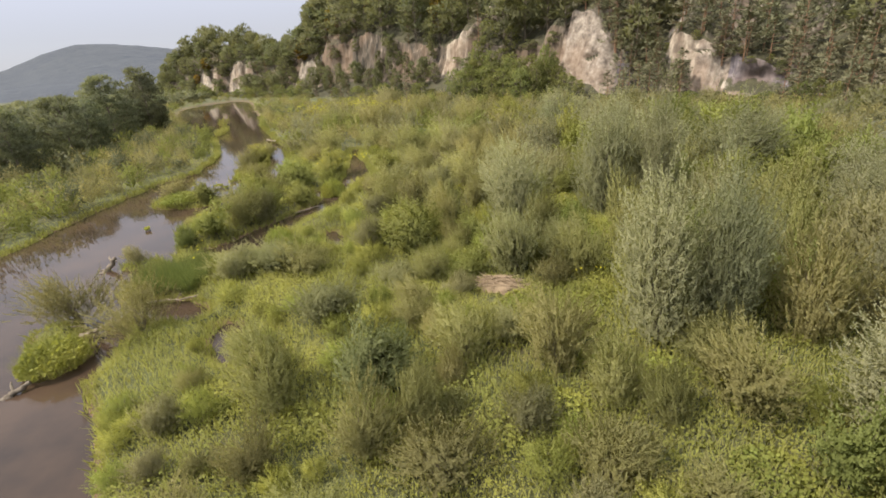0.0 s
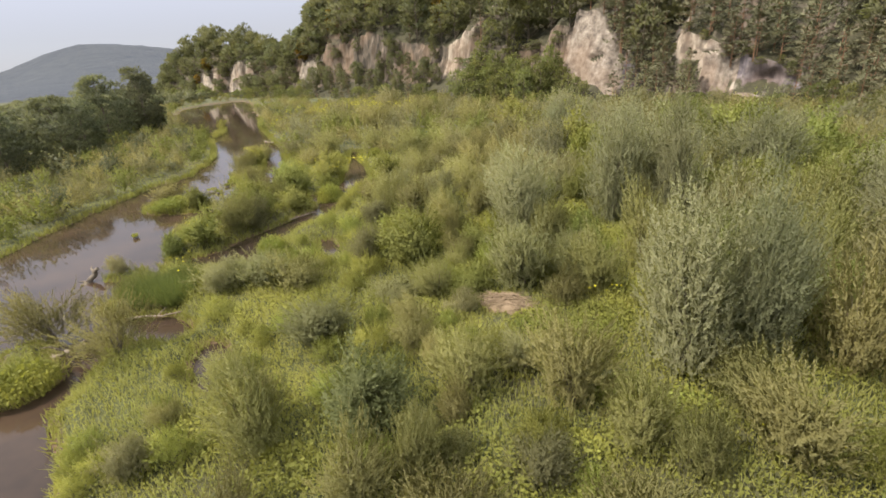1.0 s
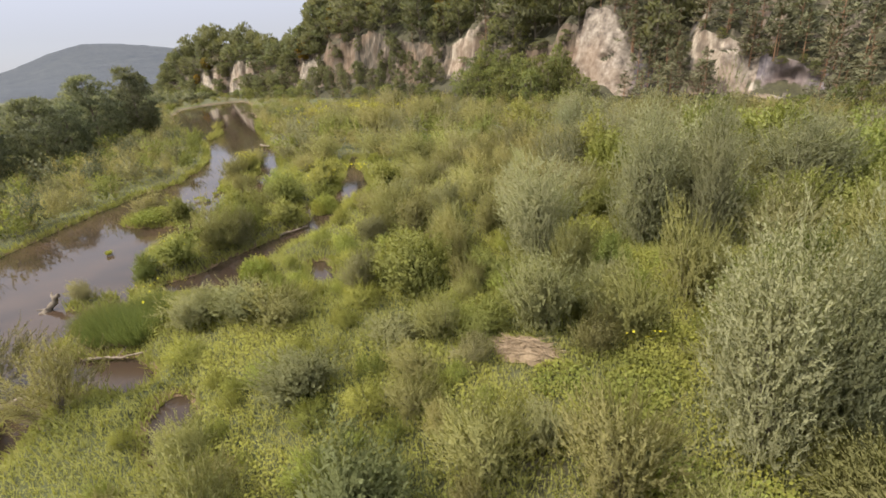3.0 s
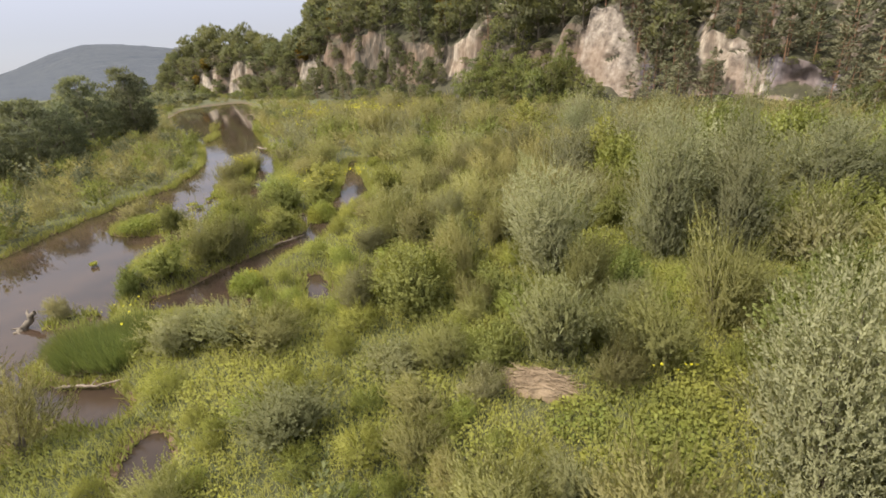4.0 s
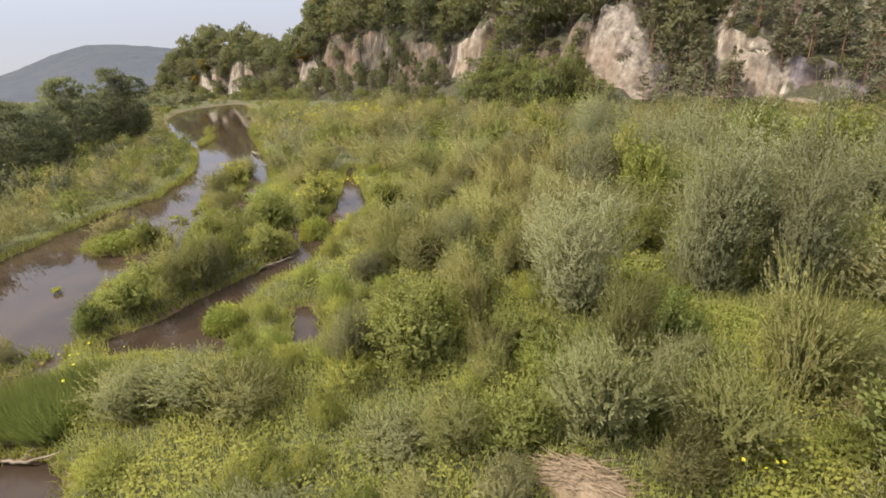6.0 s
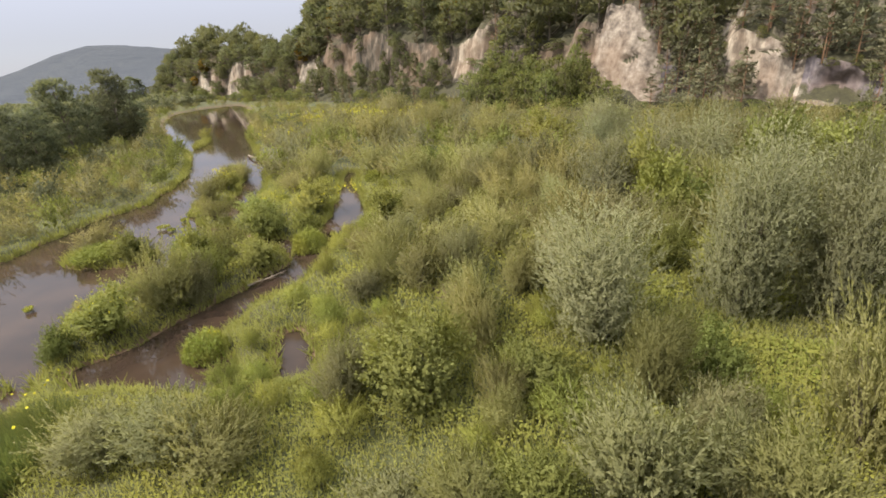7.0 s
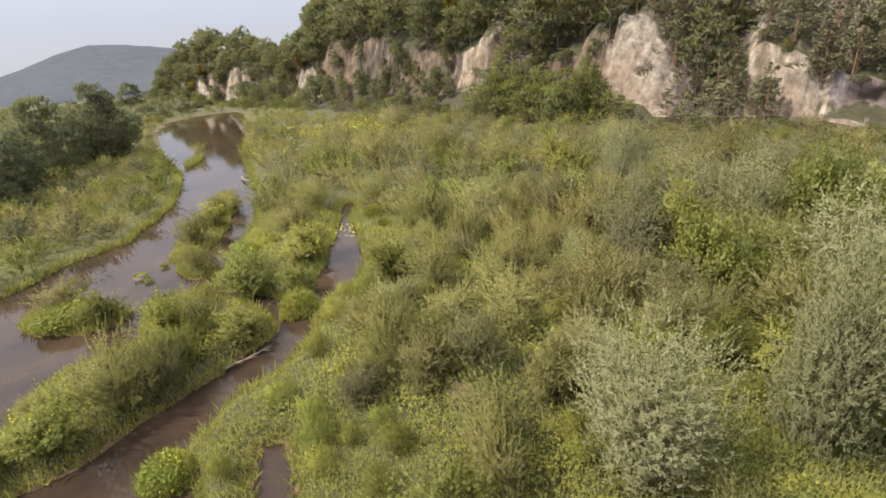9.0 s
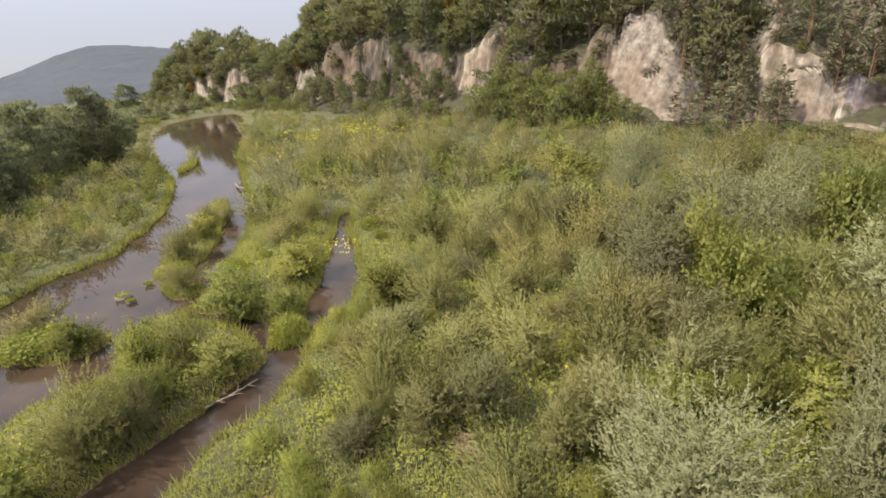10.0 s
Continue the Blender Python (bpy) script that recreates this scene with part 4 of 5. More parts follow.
plant("leafy", -19.6, 39.6, 1.8, 2.7)
plant("olive", -28.4, 42, 1.8, 3.6)
plant("leafy", -24.2, 40.6, 1.9, 2.6)
plant("herb", -26.8, 40.6, 1, 3.4)
plant("olive", -26, 52.6, 2.6, 3.6)
plant("yellow", -26.4, 57, 2.1, 2.9)
plant("olive", -28, 60.8, 1.8, 2.6)
plant("herb", -25.6, 51, 0.9, 2.6)
plant("feather", -22.4, 47.4, 1.9, 3.4)
plant("yellow", -7.6, 44.1, 2.8, 3.3)
plant("grey", -6.5, 40.4, 2.1, 3.5)
plant("olive", -1.3, 43.4, 2.3, 4.1)
plant("olive", 1.7, 41.2, 2.2, 3)
plant("grey", -6.8, 33.6, 1.6, 2.7)
plant("olive", -6.5, 26.9, 1.7, 2)
plant("olive", 4.3, 25.9, 3.2, 2.4)
plant("olive", -1.9, 19.1, 1.5, 2.3)
plant("leafy", 0.3, 21.6, 1.6, 2.2)
plant("olive", -6, 34.6, 2.4, 2)
plant("olive", -18.7, 55.6, 1.9, 4.6)
plant("grey", -21.5, 26.6, 1.1, 1.5)
plant("grey", -3.3, 21.1, 1, 2.8)
plant("grey", -16.8, 101.4, 4.8, 6.5)
plant("olive", 6.7, 8.1, 1.6, 2.3)
plant("olive", 4.3, 8.9, 1.6, 2.9)
plant("olive", -5.8, 9.4, 1.7, 1.9)
plant("olive", -1.3, 11, 2.4, 1.9)
plant("olive", -8.9, 22.9, 1.8, 3.4)
plant("olive", -3.2, 38.9, 2.2, 4.3)
plant("olive", -2.2, 53.5, 3.9, 5.5)
plant("olive", -6.3, 54, 3.5, 6.1)
plant("olive", 0.5, 70.4, 4.3, 6.5)
plant("olive", -14.9, 75.3, 4.3, 6.5)
plant("olive", -21.3, 76.5, 3.7, 6.5)
plant("olive", -7, 76.7, 4.9, 6.5)
plant("yellow", 27.9, 63.4, 2.2, 5.5)
plant("yellow", 5.5, 65.3, 4.4, 6.5)
plant("yellow", -13.2, 43.2, 2, 2.2)
plant("leafy", -18, 46.2, 2.2, 3)
plant("olive", -27.6, 62.6, 2, 2.8)
plant("olive", -12.2, 60.2, 3.2, 4.6)
plant("olive", -18, 60.4, 3.2, 4.8)
plant("butterbur", 4.8, 16.9, 0.7, 2.4)
plant("butterbur", 6.3, 18.9, 0.7, 2.2)
plant("butterbur", 5.6, 14.2, 0.7, 2.2)
plant("butterbur", 7.1, 13.4, 0.7, 2.2)
plant("butterbur", 7.5, 20.7, 0.7, 2.4)
plant("butterbur", 3.2, 16.6, 0.7, 1.8)
plant("butterbur", 9.3, 13.4, 0.7, 2.2)
plant("butterbur", 9, 27.5, 0.7, 2.6)
plant("butterbur", 7.6, 28.4, 0.7, 2.2)
plant("butterbur", 11, 27.2, 0.7, 2.6)
plant("butterbur", 6.6, 33.2, 0.7, 2.2)
plant("butterbur", 1.7, 27.6, 0.7, 2.2)
plant("butterbur", 5.4, 18, 0.7, 2.2)
plant("butterbur", 2.9, 18.6, 0.7, 2)
plant("butterbur", 0.2, 40.3, 0.8, 2.6)
plant("butterbur", 1.6, 42.6, 0.8, 2.6)
plant("butterbur", -4.9, 38.5, 0.7, 2.2)
plant("butterbur", -5, 11.2, 0.7, 2.2)
plant("butterbur", 8.4, 9, 0.7, 2)
plant("butterbur", 3.5, 11.8, 0.7, 1.8)
plant("silver", 10, 15.9, 6.1, 3)
plant("olive", 9.2, 13.3, 1.9, 3.1)
plant("leafy", 0.9, 26.5, 1.7, 2.7)
plant("olive", 8.8, 23.3, 4, 2.9)
plant("grey", 10.8, 23.2, 2.4, 2.6)
plant("olive", 16, 21.8, 3.5, 3.8)
plant("olive", 13.4, 20.2, 3.4, 3.2)
plant("silver", 19, 34.8, 5.6, 6)
plant("leafy", 16.8, 31, 3.3, 3.8)
plant("leafy", 21.7, 31.8, 3.4, 4.8)
plant("silver", 15.8, 40, 5.5, 6)
plant("yellow", 9.8, 44.3, 5.2, 3.9)
plant("leafy", 11.4, 42, 3, 3.7)
plant("grey", -1.2, 51.6, 3.4, 4.1)
plant("grey", 3.3, 53.1, 4, 4.2)
plant("olive", 0.4, 44.6, 2.8, 3.6)
plant("olive", 2.9, 47.4, 3, 3.4)
plant("silver", 14.7, 48.2, 6, 5.1)
plant("leafy", 19.9, 49.6, 5, 4.4)
plant("silver", 22, 58.5, 4.6, 5)
plant("olive", 18.5, 61.4, 4.9, 5.9)
plant("grey", 14.3, 73, 4.2, 6.7)
plant("silver", 11.6, 65.5, 5.4, 5.5)
plant("leafy", -17.7, 36.9, 3, 2.4)
plant("olive", -16.8, 38.6, 2.6, 3)
plant("grey", -0.2, 19.6, 1.1, 1.8)
plant("olive", 4.3, 20.2, 1.6, 2)


# ---- thickets that fill the rest of the meadow ----


def free(x, y, r):
    return all((x - a) ** 2 + (y - b) ** 2 > (r + c) ** 2 * 0.55 for a, b, c in STANDS)


def behind(x, y):
    """How far a place lies behind the cliff's foot (negative: in front)."""
    best, val = 1e9, 0
    for (ax, ay), (bx, by) in zip(FOOT[:-1], FOOT[1:]):
        dx, dy = bx - ax, by - ay
        t = min(1, max(0, ((x - ax) * dx + (y - ay) * dy) / (dx * dx + dy * dy)))
        ex, ey = x - ax - t * dx, y - ay - t * dy
        l = math.hypot(ex, ey)
        if l < best:
            best = l
            val = l if ex * dy - ey * dx > 0 else -l
    return val


def room_for(n, xr, yr, size, kinds, keep_off, seed, gap):
    """Places for shrubs that leave each other room: kind, x, y, z, width, height, turn."""
    rnd = random.Random(seed)
    for _ in range(n):
        x, y = rnd.uniform(*xr), rnd.uniform(*yr)
        h = rnd.uniform(*size) * rnd.uniform(0.8, 1.1)
        w = h * rnd.uniform(1.05, 1.6)
        k = rnd.choice(kinds)
        turn = rnd.uniform(0, 6.28)
        if x > y + 6 or x < -1.3 * y - 12:          # beside the place, out of sight
            continue
        dry = float(shore(np.array(x), np.array(y)))
        if dry < keep_off or (-24 < x < -7 and y < 60 and dry < 0.45 * w) or behind(x, y) > -4.5 or not free(x, y, w / 2 * gap):
            continue
        if behind(x, y) > -32:                # lower scrub before the cliff
            h, w = h * 0.66, w * 0.9
        if k == "silver":
            h, w = h * 1.3, w * 1.0
        STANDS.append((x, y, w / 2))
        yield k, x, y, float(ground_z(np.array(x), np.array(y))), w, h, turn


def thicket(n, xr, yr, size, kinds, keep_off=1.0, seed=1, gap=1.0):
    for k, x, y, z, w, h, turn in room_for(n, xr, yr, size, kinds, keep_off, seed, gap):
        if k not in ("herb", "weed") and y > 27:
            k = "mid_" + k
        set_down((k, int(turn * 10) % 2), x, y, z, w, h, turn)


thicket(420, (9, 30), (2, 60), (2.4, 4.6), ["olive", "grey", "silver", "leafy", "olive"], seed=2, gap=0.66)
thicket(80, (-10, 11), (3, 16), (0.9, 1.9), ["olive", "grey", "olive"], seed=3, gap=0.75)
thicket(200, (-2, 13), (15, 34), (1.5, 2.9), ["olive", "grey", "olive", "leafy", "olive"], seed=12, gap=0.68)
thicket(560, (-8, 13), (33, 62), (1.9, 3.4), ["olive", "grey", "leafy", "olive", "grey", "yellow", "olive"], seed=4, gap=0.66)
thicket(40, (-24, -10), (28, 60), (0.9, 1.6), ["olive", "herb", "leafy", "herb"], keep_off=0.9, seed=9)
thicket(460, (-12, 12), (7, 44), (0.8, 1.4), ["weed"], keep_off=0.6, seed=15, gap=0.66)

FAR = {}


def far_shape(k, i):
    """Leafy twigs of a shrub seen from afar, one metre wide and high."""
    if (k, i) not in FAR:
        rows = stems_of(np.random.default_rng(300 + i), 30, 0.9, 0.41, 2 + i, 0.14)
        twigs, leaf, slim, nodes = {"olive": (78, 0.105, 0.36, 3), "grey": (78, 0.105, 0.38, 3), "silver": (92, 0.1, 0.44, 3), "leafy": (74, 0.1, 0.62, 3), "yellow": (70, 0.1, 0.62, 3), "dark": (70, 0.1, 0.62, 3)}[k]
        v, f, core = bushy_leaves(300 + i, rows, 1.0, 1.0, twigs, 0.22, leaf, nodes, slim, 0.7 if slim < 0.5 else 0.45, low=0.06)
        size = np.array(extent(v))
        FAR[k, i] = v / size, f, core / size * 0.35 + np.array([0, 0, 0.16])
    return FAR[k, i]


def far_thicket(bands):
    """Shrubs too many to count, joined kind by kind."""
    heaps = {}
    for n, xr, yr, size, kinds, keep_off, seed, gap in bands:
        for k, x, y, z, w, h, turn in room_for(n, xr, yr, size, kinds, keep_off, seed, gap):
            v, f, core = far_shape(k, int(turn * 100) % 4)
            c, s = math.cos(turn), math.sin(turn)
            r = np.stack([(v[:, 0] * c - v[:, 1] * s) * w + x, (v[:, 0] * s + v[:, 1] * c) * w + y, v[:, 2] * h + z - 0.05], 1)
            heaps.setdefault(k, []).append((r, f, np.stack([(core[:, 0] * c - core[:, 1] * s) * w + x, (core[:, 0] * s + core[:, 1] * c) * w + y, core[:, 2] * h + z], 1)))
    for k, m, label in (("olive", M_OLIVE, "distant thicket of olive-green willow shrubs"), ("grey", M_GREY, "distant thicket of grey-green willow shrubs"),
                        ("silver", M_SILVER, "distant thicket of tall silvery willows"), ("leafy", M_LEAFY, "distant thicket of green alder bushes"),
                        ("yellow", M_YELLOW, "distant yellow-green bushes among willows"),
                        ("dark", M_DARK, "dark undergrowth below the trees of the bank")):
        if k in heaps:
            tagged(new("far_thicket", mesh_of("far_thicket", *joined(heaps[k]), m, heart=hearts(heaps[k]))), label, "shrubs", kind="stuff")


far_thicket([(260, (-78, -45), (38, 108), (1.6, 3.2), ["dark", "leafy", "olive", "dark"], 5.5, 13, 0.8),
             (3600, (-30, 66), (56, 130), (2.3, 4.2), ["olive", "grey", "olive", "leafy", "silver", "olive", "olive", "grey", "grey", "olive", "grey", "leafy"], 1.0, 5, 0.74),
             (500, (22, 70), (8, 92), (2.5, 4.6), ["olive", "silver", "leafy", "silver"], 1.0, 6, 0.85),
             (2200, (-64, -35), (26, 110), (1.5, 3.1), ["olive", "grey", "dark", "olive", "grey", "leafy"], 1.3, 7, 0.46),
             (600, (-135, -50), (95, 215), (1.2, 3.0), ["olive", "leafy", "grey", "olive"], 0.5, 8, 0.75),
             (300, (-62, -28), (78, 142), (1.2, 3.0), ["olive", "leafy", "grey", "olive", "yellow"], 0.4, 10, 0.85)])

# ---- trees ----

rnd = random.Random(21)
for x, y, h, w in [(-60.3, 77.6, 11.8, 8.4), (-62.7, 90.6, 12.6, 8.6), (-55, 62, 9.6, 7.6), (-54.5, 53, 8.4, 7.0), (-57.5, 69, 8.6, 7.0), (-63, 70, 9.0, 7.5), (-61, 58, 9.0, 7.5), (-63, 46, 8.5, 7.5),
                   (-57, 45, 7.0, 6.5), (-70, 66, 8.0, 7.0), (-69.5, 98, 9.0, 7.0), (-74, 109, 7.5, 6.5), (-67, 82, 9.5, 8.0), (-70, 55, 8.0, 8.0), (-76, 80, 8.0, 8.0), (-66, 88, 8.4, 6.5),
                   (-132, 190, 11.5, 9.0)]:
    set_down(("dark_tree", picker.randrange(3)), x, y, 0.6, w, h, picker.uniform(0, 6.28))


def valley_trees():
    """Rows and groups of trees on the fields down the valley, too far off to tell apart."""
    c = crown_clumps(900, 1.0, 1.0, 18, 0.08, 0.0)
    v, f = crown_leaves(900, c, 1.0, 11, 0.26, 1.0, False)
    heap = []
    for i in range(420):
        x, y = rnd.uniform(-270, -84), rnd.uniform(112, 225)
        if behind(x, y) > -14 or float(shore(np.array(x), np.array(y))) < 6:
            continue
        w, h = rnd.uniform(4, 7), rnd.uniform(2.5, 5.0)
        heap.append((v * np.array([w, w, h]) + np.array([x, y, 0.3]), f, (x, y, 0.4 * h)))
    tagged(new("valley_wood", mesh_of("valley_wood", *joined(heap), M_DARK, heart=hearts(heap))), "dark tree groups on the fields down the valley", "trees", kind="stuff")


valley_trees()

BARE = [(77.6, 91.3, 0.0), (91.3, 95, 0.5), (96.5, 104, 0.6), (104, 116.2, 0.0), (117.4, 122.4, 0.5), (124, 128, 0.5), (143, 151.6, 0.1), (151.6, 170, 0.75), (170, 200, 0.66), (200, 211, 0.7), (212, 229, 0.25), (264, 283, 0.12), (292, 304.5, 0.35)]
rnd = random.Random(31)
spots = []


def roomy(s, d, r):
    for a, b in spots:
        if (a - s) ** 2 + (b - d) ** 2 < r * r:
            return False
    spots.append((s, d))
    return True


def on_hill(kind, s, d, w, h):
    x, y, ax, ay = (float(v) for v in foot_at(np.array(s)))
    z = float(hill_z(np.array(s), np.array(d)))
    set_down((kind, rnd.randrange(3)), x + ax * d, y + ay * d, z, w, h, rnd.uniform(0, 6.28), sink=0.3)


WOOD = {}


def wood_tree(k, s, d, w, h):
    """A tree deep in the wood, joined with the others of its kind."""
    i = rnd.randrange(3)
    if (k, i) not in FAR:
        if k == "pine":
            FAR[k, i] = pine_boughs(700 + i, 1.0, 0.95, 40, 20, 0.075)[:2]
        else:
            c = crown_clumps(700 + i, 1.0, 1.0, 42, 0.12, 0.0)
            FAR[k, i] = crown_leaves(700 + i, c, 1.0, 24, 0.12, 1.0, False, 0.35)
    x, y, ax, ay = (float(v) for v in foot_at(np.array(s)))
    z = float(hill_z(np.array(s), np.array(d)))
    v, f = FAR[k, i]
    t = rnd.uniform(0, 6.28)
    c, n = math.cos(t), math.sin(t)
    WOOD.setdefault(k, []).append((np.stack([(v[:, 0] * c - v[:, 1] * n) * w + x + ax * d, (v[:, 0] * n + v[:, 1] * c) * w + y + ay * d, v[:, 2] * h + z - 0.3], 1), f, (x + ax * d, y + ay * d, z + 0.4 * h)))


for i in range(7000):          # the wood above the cliff
    s, d = rnd.uniform(20, 362), 3.0 + 40 * rnd.random() ** 1.3
    if s > 248 and d > 20 or not roomy(s, d, (2.7 if s < 117 else 3.0 if 200 < s < 246 else 4.2) + 0.05 * d):
        continue
    needled = rnd.random() < (0.9 if s < 117 else 0.2)
    k = "pine" if needled else ("autumn" if rnd.random() < 0.03 else "forest")
    g = rnd.uniform(0.75, 1.15) * (0.85 if s > 232 else 1.0)
    w, h = g * (6.0 if needled else 8.2), g * (9.0 if needled else 11.0)
    if d < 9:
        on_hill(k, s, d, w, h)
    else:
        wood_tree("pine" if needled else "forest", s, d, w, h)
for k, m, label in (("pine", M_PINE, "dense pine wood covering the hillside"), ("forest", M_FOREST, "dense broadleaf wood covering the hillside")):
    tagged(new("hill_wood", mesh_of("hill_wood", *joined(WOOD[k]), m, heart=hearts(WOOD[k]))), label, "wood", kind="stuff")


def cover(s):
    """How much of the face the trees hide at s."""
    for a, b, c in BARE:
        if a <= s <= b:
            return c
    return 1.0


for i in range(2200):          # on and below the face
    s, d = rnd.uniform(20, 345), rnd.uniform(-8.0, 3.4)
    c = cover(s)
    if rnd.random() > c and d > -6:
        continue
    if not roomy(s, d, 2.1 if s < 140 else 2.6):
        continue
    if c < 0.2:
        on_hill("foot_tree", s, d, rnd.uniform(2, 3.2), rnd.uniform(1.2, 2.4))
    elif 151.6 < s < 212 and d > -5:
        on_hill("pine" if rnd.random() < 0.25 else "forest", s, d, rnd.uniform(2.4, 3.8), rnd.uniform(5.0, 9.5) - 0.8 * max(d, 0))
    elif s < 104 and d <= -4:
        on_hill("foot_tree", s, d, rnd.uniform(2, 3.6), rnd.uniform(1.6, 3.0) if s > 76 else rnd.uniform(2.5, 4.5))
    elif s < 104:
        on_hill("pine", s, d, rnd.uniform(3.5, 5.5), rnd.uniform(5, 8.5))
    elif c > 0.95 and s > 113 and d > -3:
        on_hill("forest" if s > 140 else "foot_tree", s, d, rnd.uniform(3.8, 5.6), rnd.uniform(4.5, 7.5))
    elif c > 0.5 and 150 < s < 232 and rnd.random() < 0.5:
        on_hill("pine", s, d, rnd.uniform(1.8, 3.0), rnd.uniform(5.0, 8.5))
    elif d > 0:
        on_hill("forest", s, d, rnd.uniform(2.2, 4.2), rnd.uniform(2.0, 4.5))
    elif s < 142:
        on_hill("foot_tree", s, d, rnd.uniform(4, 6), rnd.uniform(5, 7.5))
    else:
        on_hill("foot_tree", s, d, rnd.uniform(3, 5), rnd.uniform(2.5, 4.5))
for s, d, w, h in [(117.2, -2.5, 4.6, 8.6), (115.6, -3.2, 3.6, 6.4), (113.6, -3.2, 3.6, 5.2), (111.6, -3.4, 3.4, 4.4), (109.6, -3.6, 3.2, 3.8), (108.0, -3.8, 2.6, 3.4)]:
    on_hill("foot_tree", s, d, w, h)          # bushes before the lower half of the tall slab
for s, d, w, h in [(102.6, 0.8, 4.2, 8.5), (100.2, 1.6, 4.0, 8.0), (98.0, 0.6, 4.4, 8.5), (105.2, 4.0, 4.0, 8.0), (107.4, 4.2, 4.2, 7.5), (96.2, 0.2, 4.6, 8.0), (92.4, 0.4, 3.6, 6.0), (90.6, 4.2, 4.6, 7.5), (87.4, 3.6, 4.2, 6.5), (83.6, 4.0, 4.6, 7.0), (80.4, 4.0, 4.6, 7.0), (77.4, 3.0, 4.6, 7.0)]:
    on_hill("pine", s, d, w, h)
for k in range(16):
    on_hill("foot_tree", 74 + k * 1.05, rnd.uniform(-5.5, -1.8), rnd.uniform(1.8, 2.8), rnd.uniform(1.0, 1.7))   # low bushes below the hollow
for s in (78.6, 80.2, 82.9, 84.8, 87.6, 91.2, 93.8, 95.4, 98.5, 101.0):
    on_hill("foot_tree", s, rnd.uniform(2.9, 3.5), rnd.uniform(1.6, 2.4), rnd.uniform(1.0, 1.8))   # scrub on the brow
for s, d, w, h in [(299, 3.4, 4.0, 6.5), (305, 1.5, 3.2, 5.0), (190, 9.0, 4.2, 10.0), (226, 4.0, 4.5, 7.5), (208, 5.5, 4.0, 8.0), (160, 8.0, 4.4, 9.0)]:
    on_hill("autumn", s, d, w, h)

# ---- herbs, grass and flowers of the meadow ----


def land_points(rng, n, xr, yr, low=0.15):
    x, y = rng.uniform(*xr, n), rng.uniform(*yr, n)
    d = shore(x, y)
    ok = d > low
    return x[ok], y[ok], ground_z(x[ok], y[ok]), d[ok]


def meadow(name, label, seed, bands, material, broad, length, mound=0.35):
    rng = np.random.default_rng(seed)
    pieces = []
    for n, xr, yr, grow in bands:
        x, y, z, d = land_points(rng, n, xr, yr)
        m = len(x)
        lift = np.clip(0.45 + 0.5 * wobble(x, y, 2.4, 1.0) + 0.25 * wobble(x, y, 0.9, 3.0), 0, 1) * np.clip(d / 0.8, 0.25, 1)
        ln = length * grow * rng.uniform(0.6, 1.3, m) * (0.6 + 0.6 * lift)
        if broad:
            p = np.stack([x, y, z + (0.1 + mound * 1.9 * lift) * rng.uniform(0.5, 1, m)], 1)
            a = rng.uniform(0, 2 * np.pi, m)
            way = unit(np.stack([np.cos(a), np.sin(a), rng.normal(size=m) * 0.35], 1))
            pieces.append(leaf_kites(rng, p, way, ln, ln * 0.75, 0.7))
        else:
            p = np.stack([x, y, z - 0.03 + mound * 0.8 * lift * rng.uniform(0, 1, m)], 1)
            way = unit(np.stack([rng.normal(size=m) * 0.35, rng.normal(size=m) * 0.35, np.ones(m)], 1))
            pieces.append(leaf_tris(rng, p, way, ln, np.full(m, 0.045 * grow)))
    v, f = joined(pieces)
    below = v[f].mean(1) - np.array([0, 0, 1.0])
    tagged(new(name, mesh_of(name, v, f, material, heart=below)), label, "herbs" if broad else "grass", kind="stuff")


meadow("meadow_herbs", "lush yellow-green leafy herbs covering the river meadow", 41,
       [(26000, (-34, -20), (36, 68), 1.3), (130000, (-20, 24), (3, 32), 1.0), (56000, (-22, 26), (32, 60), 1.5), (7000, (-36, 60), (60, 120), 2.2), (30000, (-62, -34), (24, 100), 1.7)],
       M_HERB, True, 0.105)
meadow("tall_grass", "tall green grass between the meadow herbs", 42,
       [(16000, (-34, -20), (36, 68), 1.0), (120000, (-20, 24), (3, 32), 0.9), (45000, (-22, 26), (32, 60), 1.05), (9000, (-36, 60), (60, 120), 1.2), (16000, (-62, -34), (24, 100), 0.9), (8000, (-110, -50), (95, 175), 1.6)],
       M_GRASS, False, 0.6)


def bank_fringe():
    """Grass that hangs over the river's edges."""
    rng = np.random.default_rng(43)
    x, y = rng.uniform(-62, -6, 420000), rng.uniform(4, 110, 420000)
    d = shore(x, y)
    ok = (d > -0.12) & (d < 0.45)
    x, y, d = x[ok][:42000], y[ok][:42000], d[ok][:42000]
    m = len(x)
    p = np.stack([x, y, np.maximum(ground_z(x, y), 0) - 0.02], 1)
    way = unit(np.stack([rng.normal(size=m) * 0.5, rng.normal(size=m) * 0.5, np.ones(m)], 1))
    ln = rng.uniform(0.2, 0.5, m) * (1 + y / 60)
    tagged(new("bank_grass", mesh_of("bank_grass", *leaf_tris(rng, p, way, ln, 0.05 * (1 + y / 50)), M_GRASS)), "fringe of green grass along the muddy water's edge", "grass", kind="stuff")


bank_fringe()


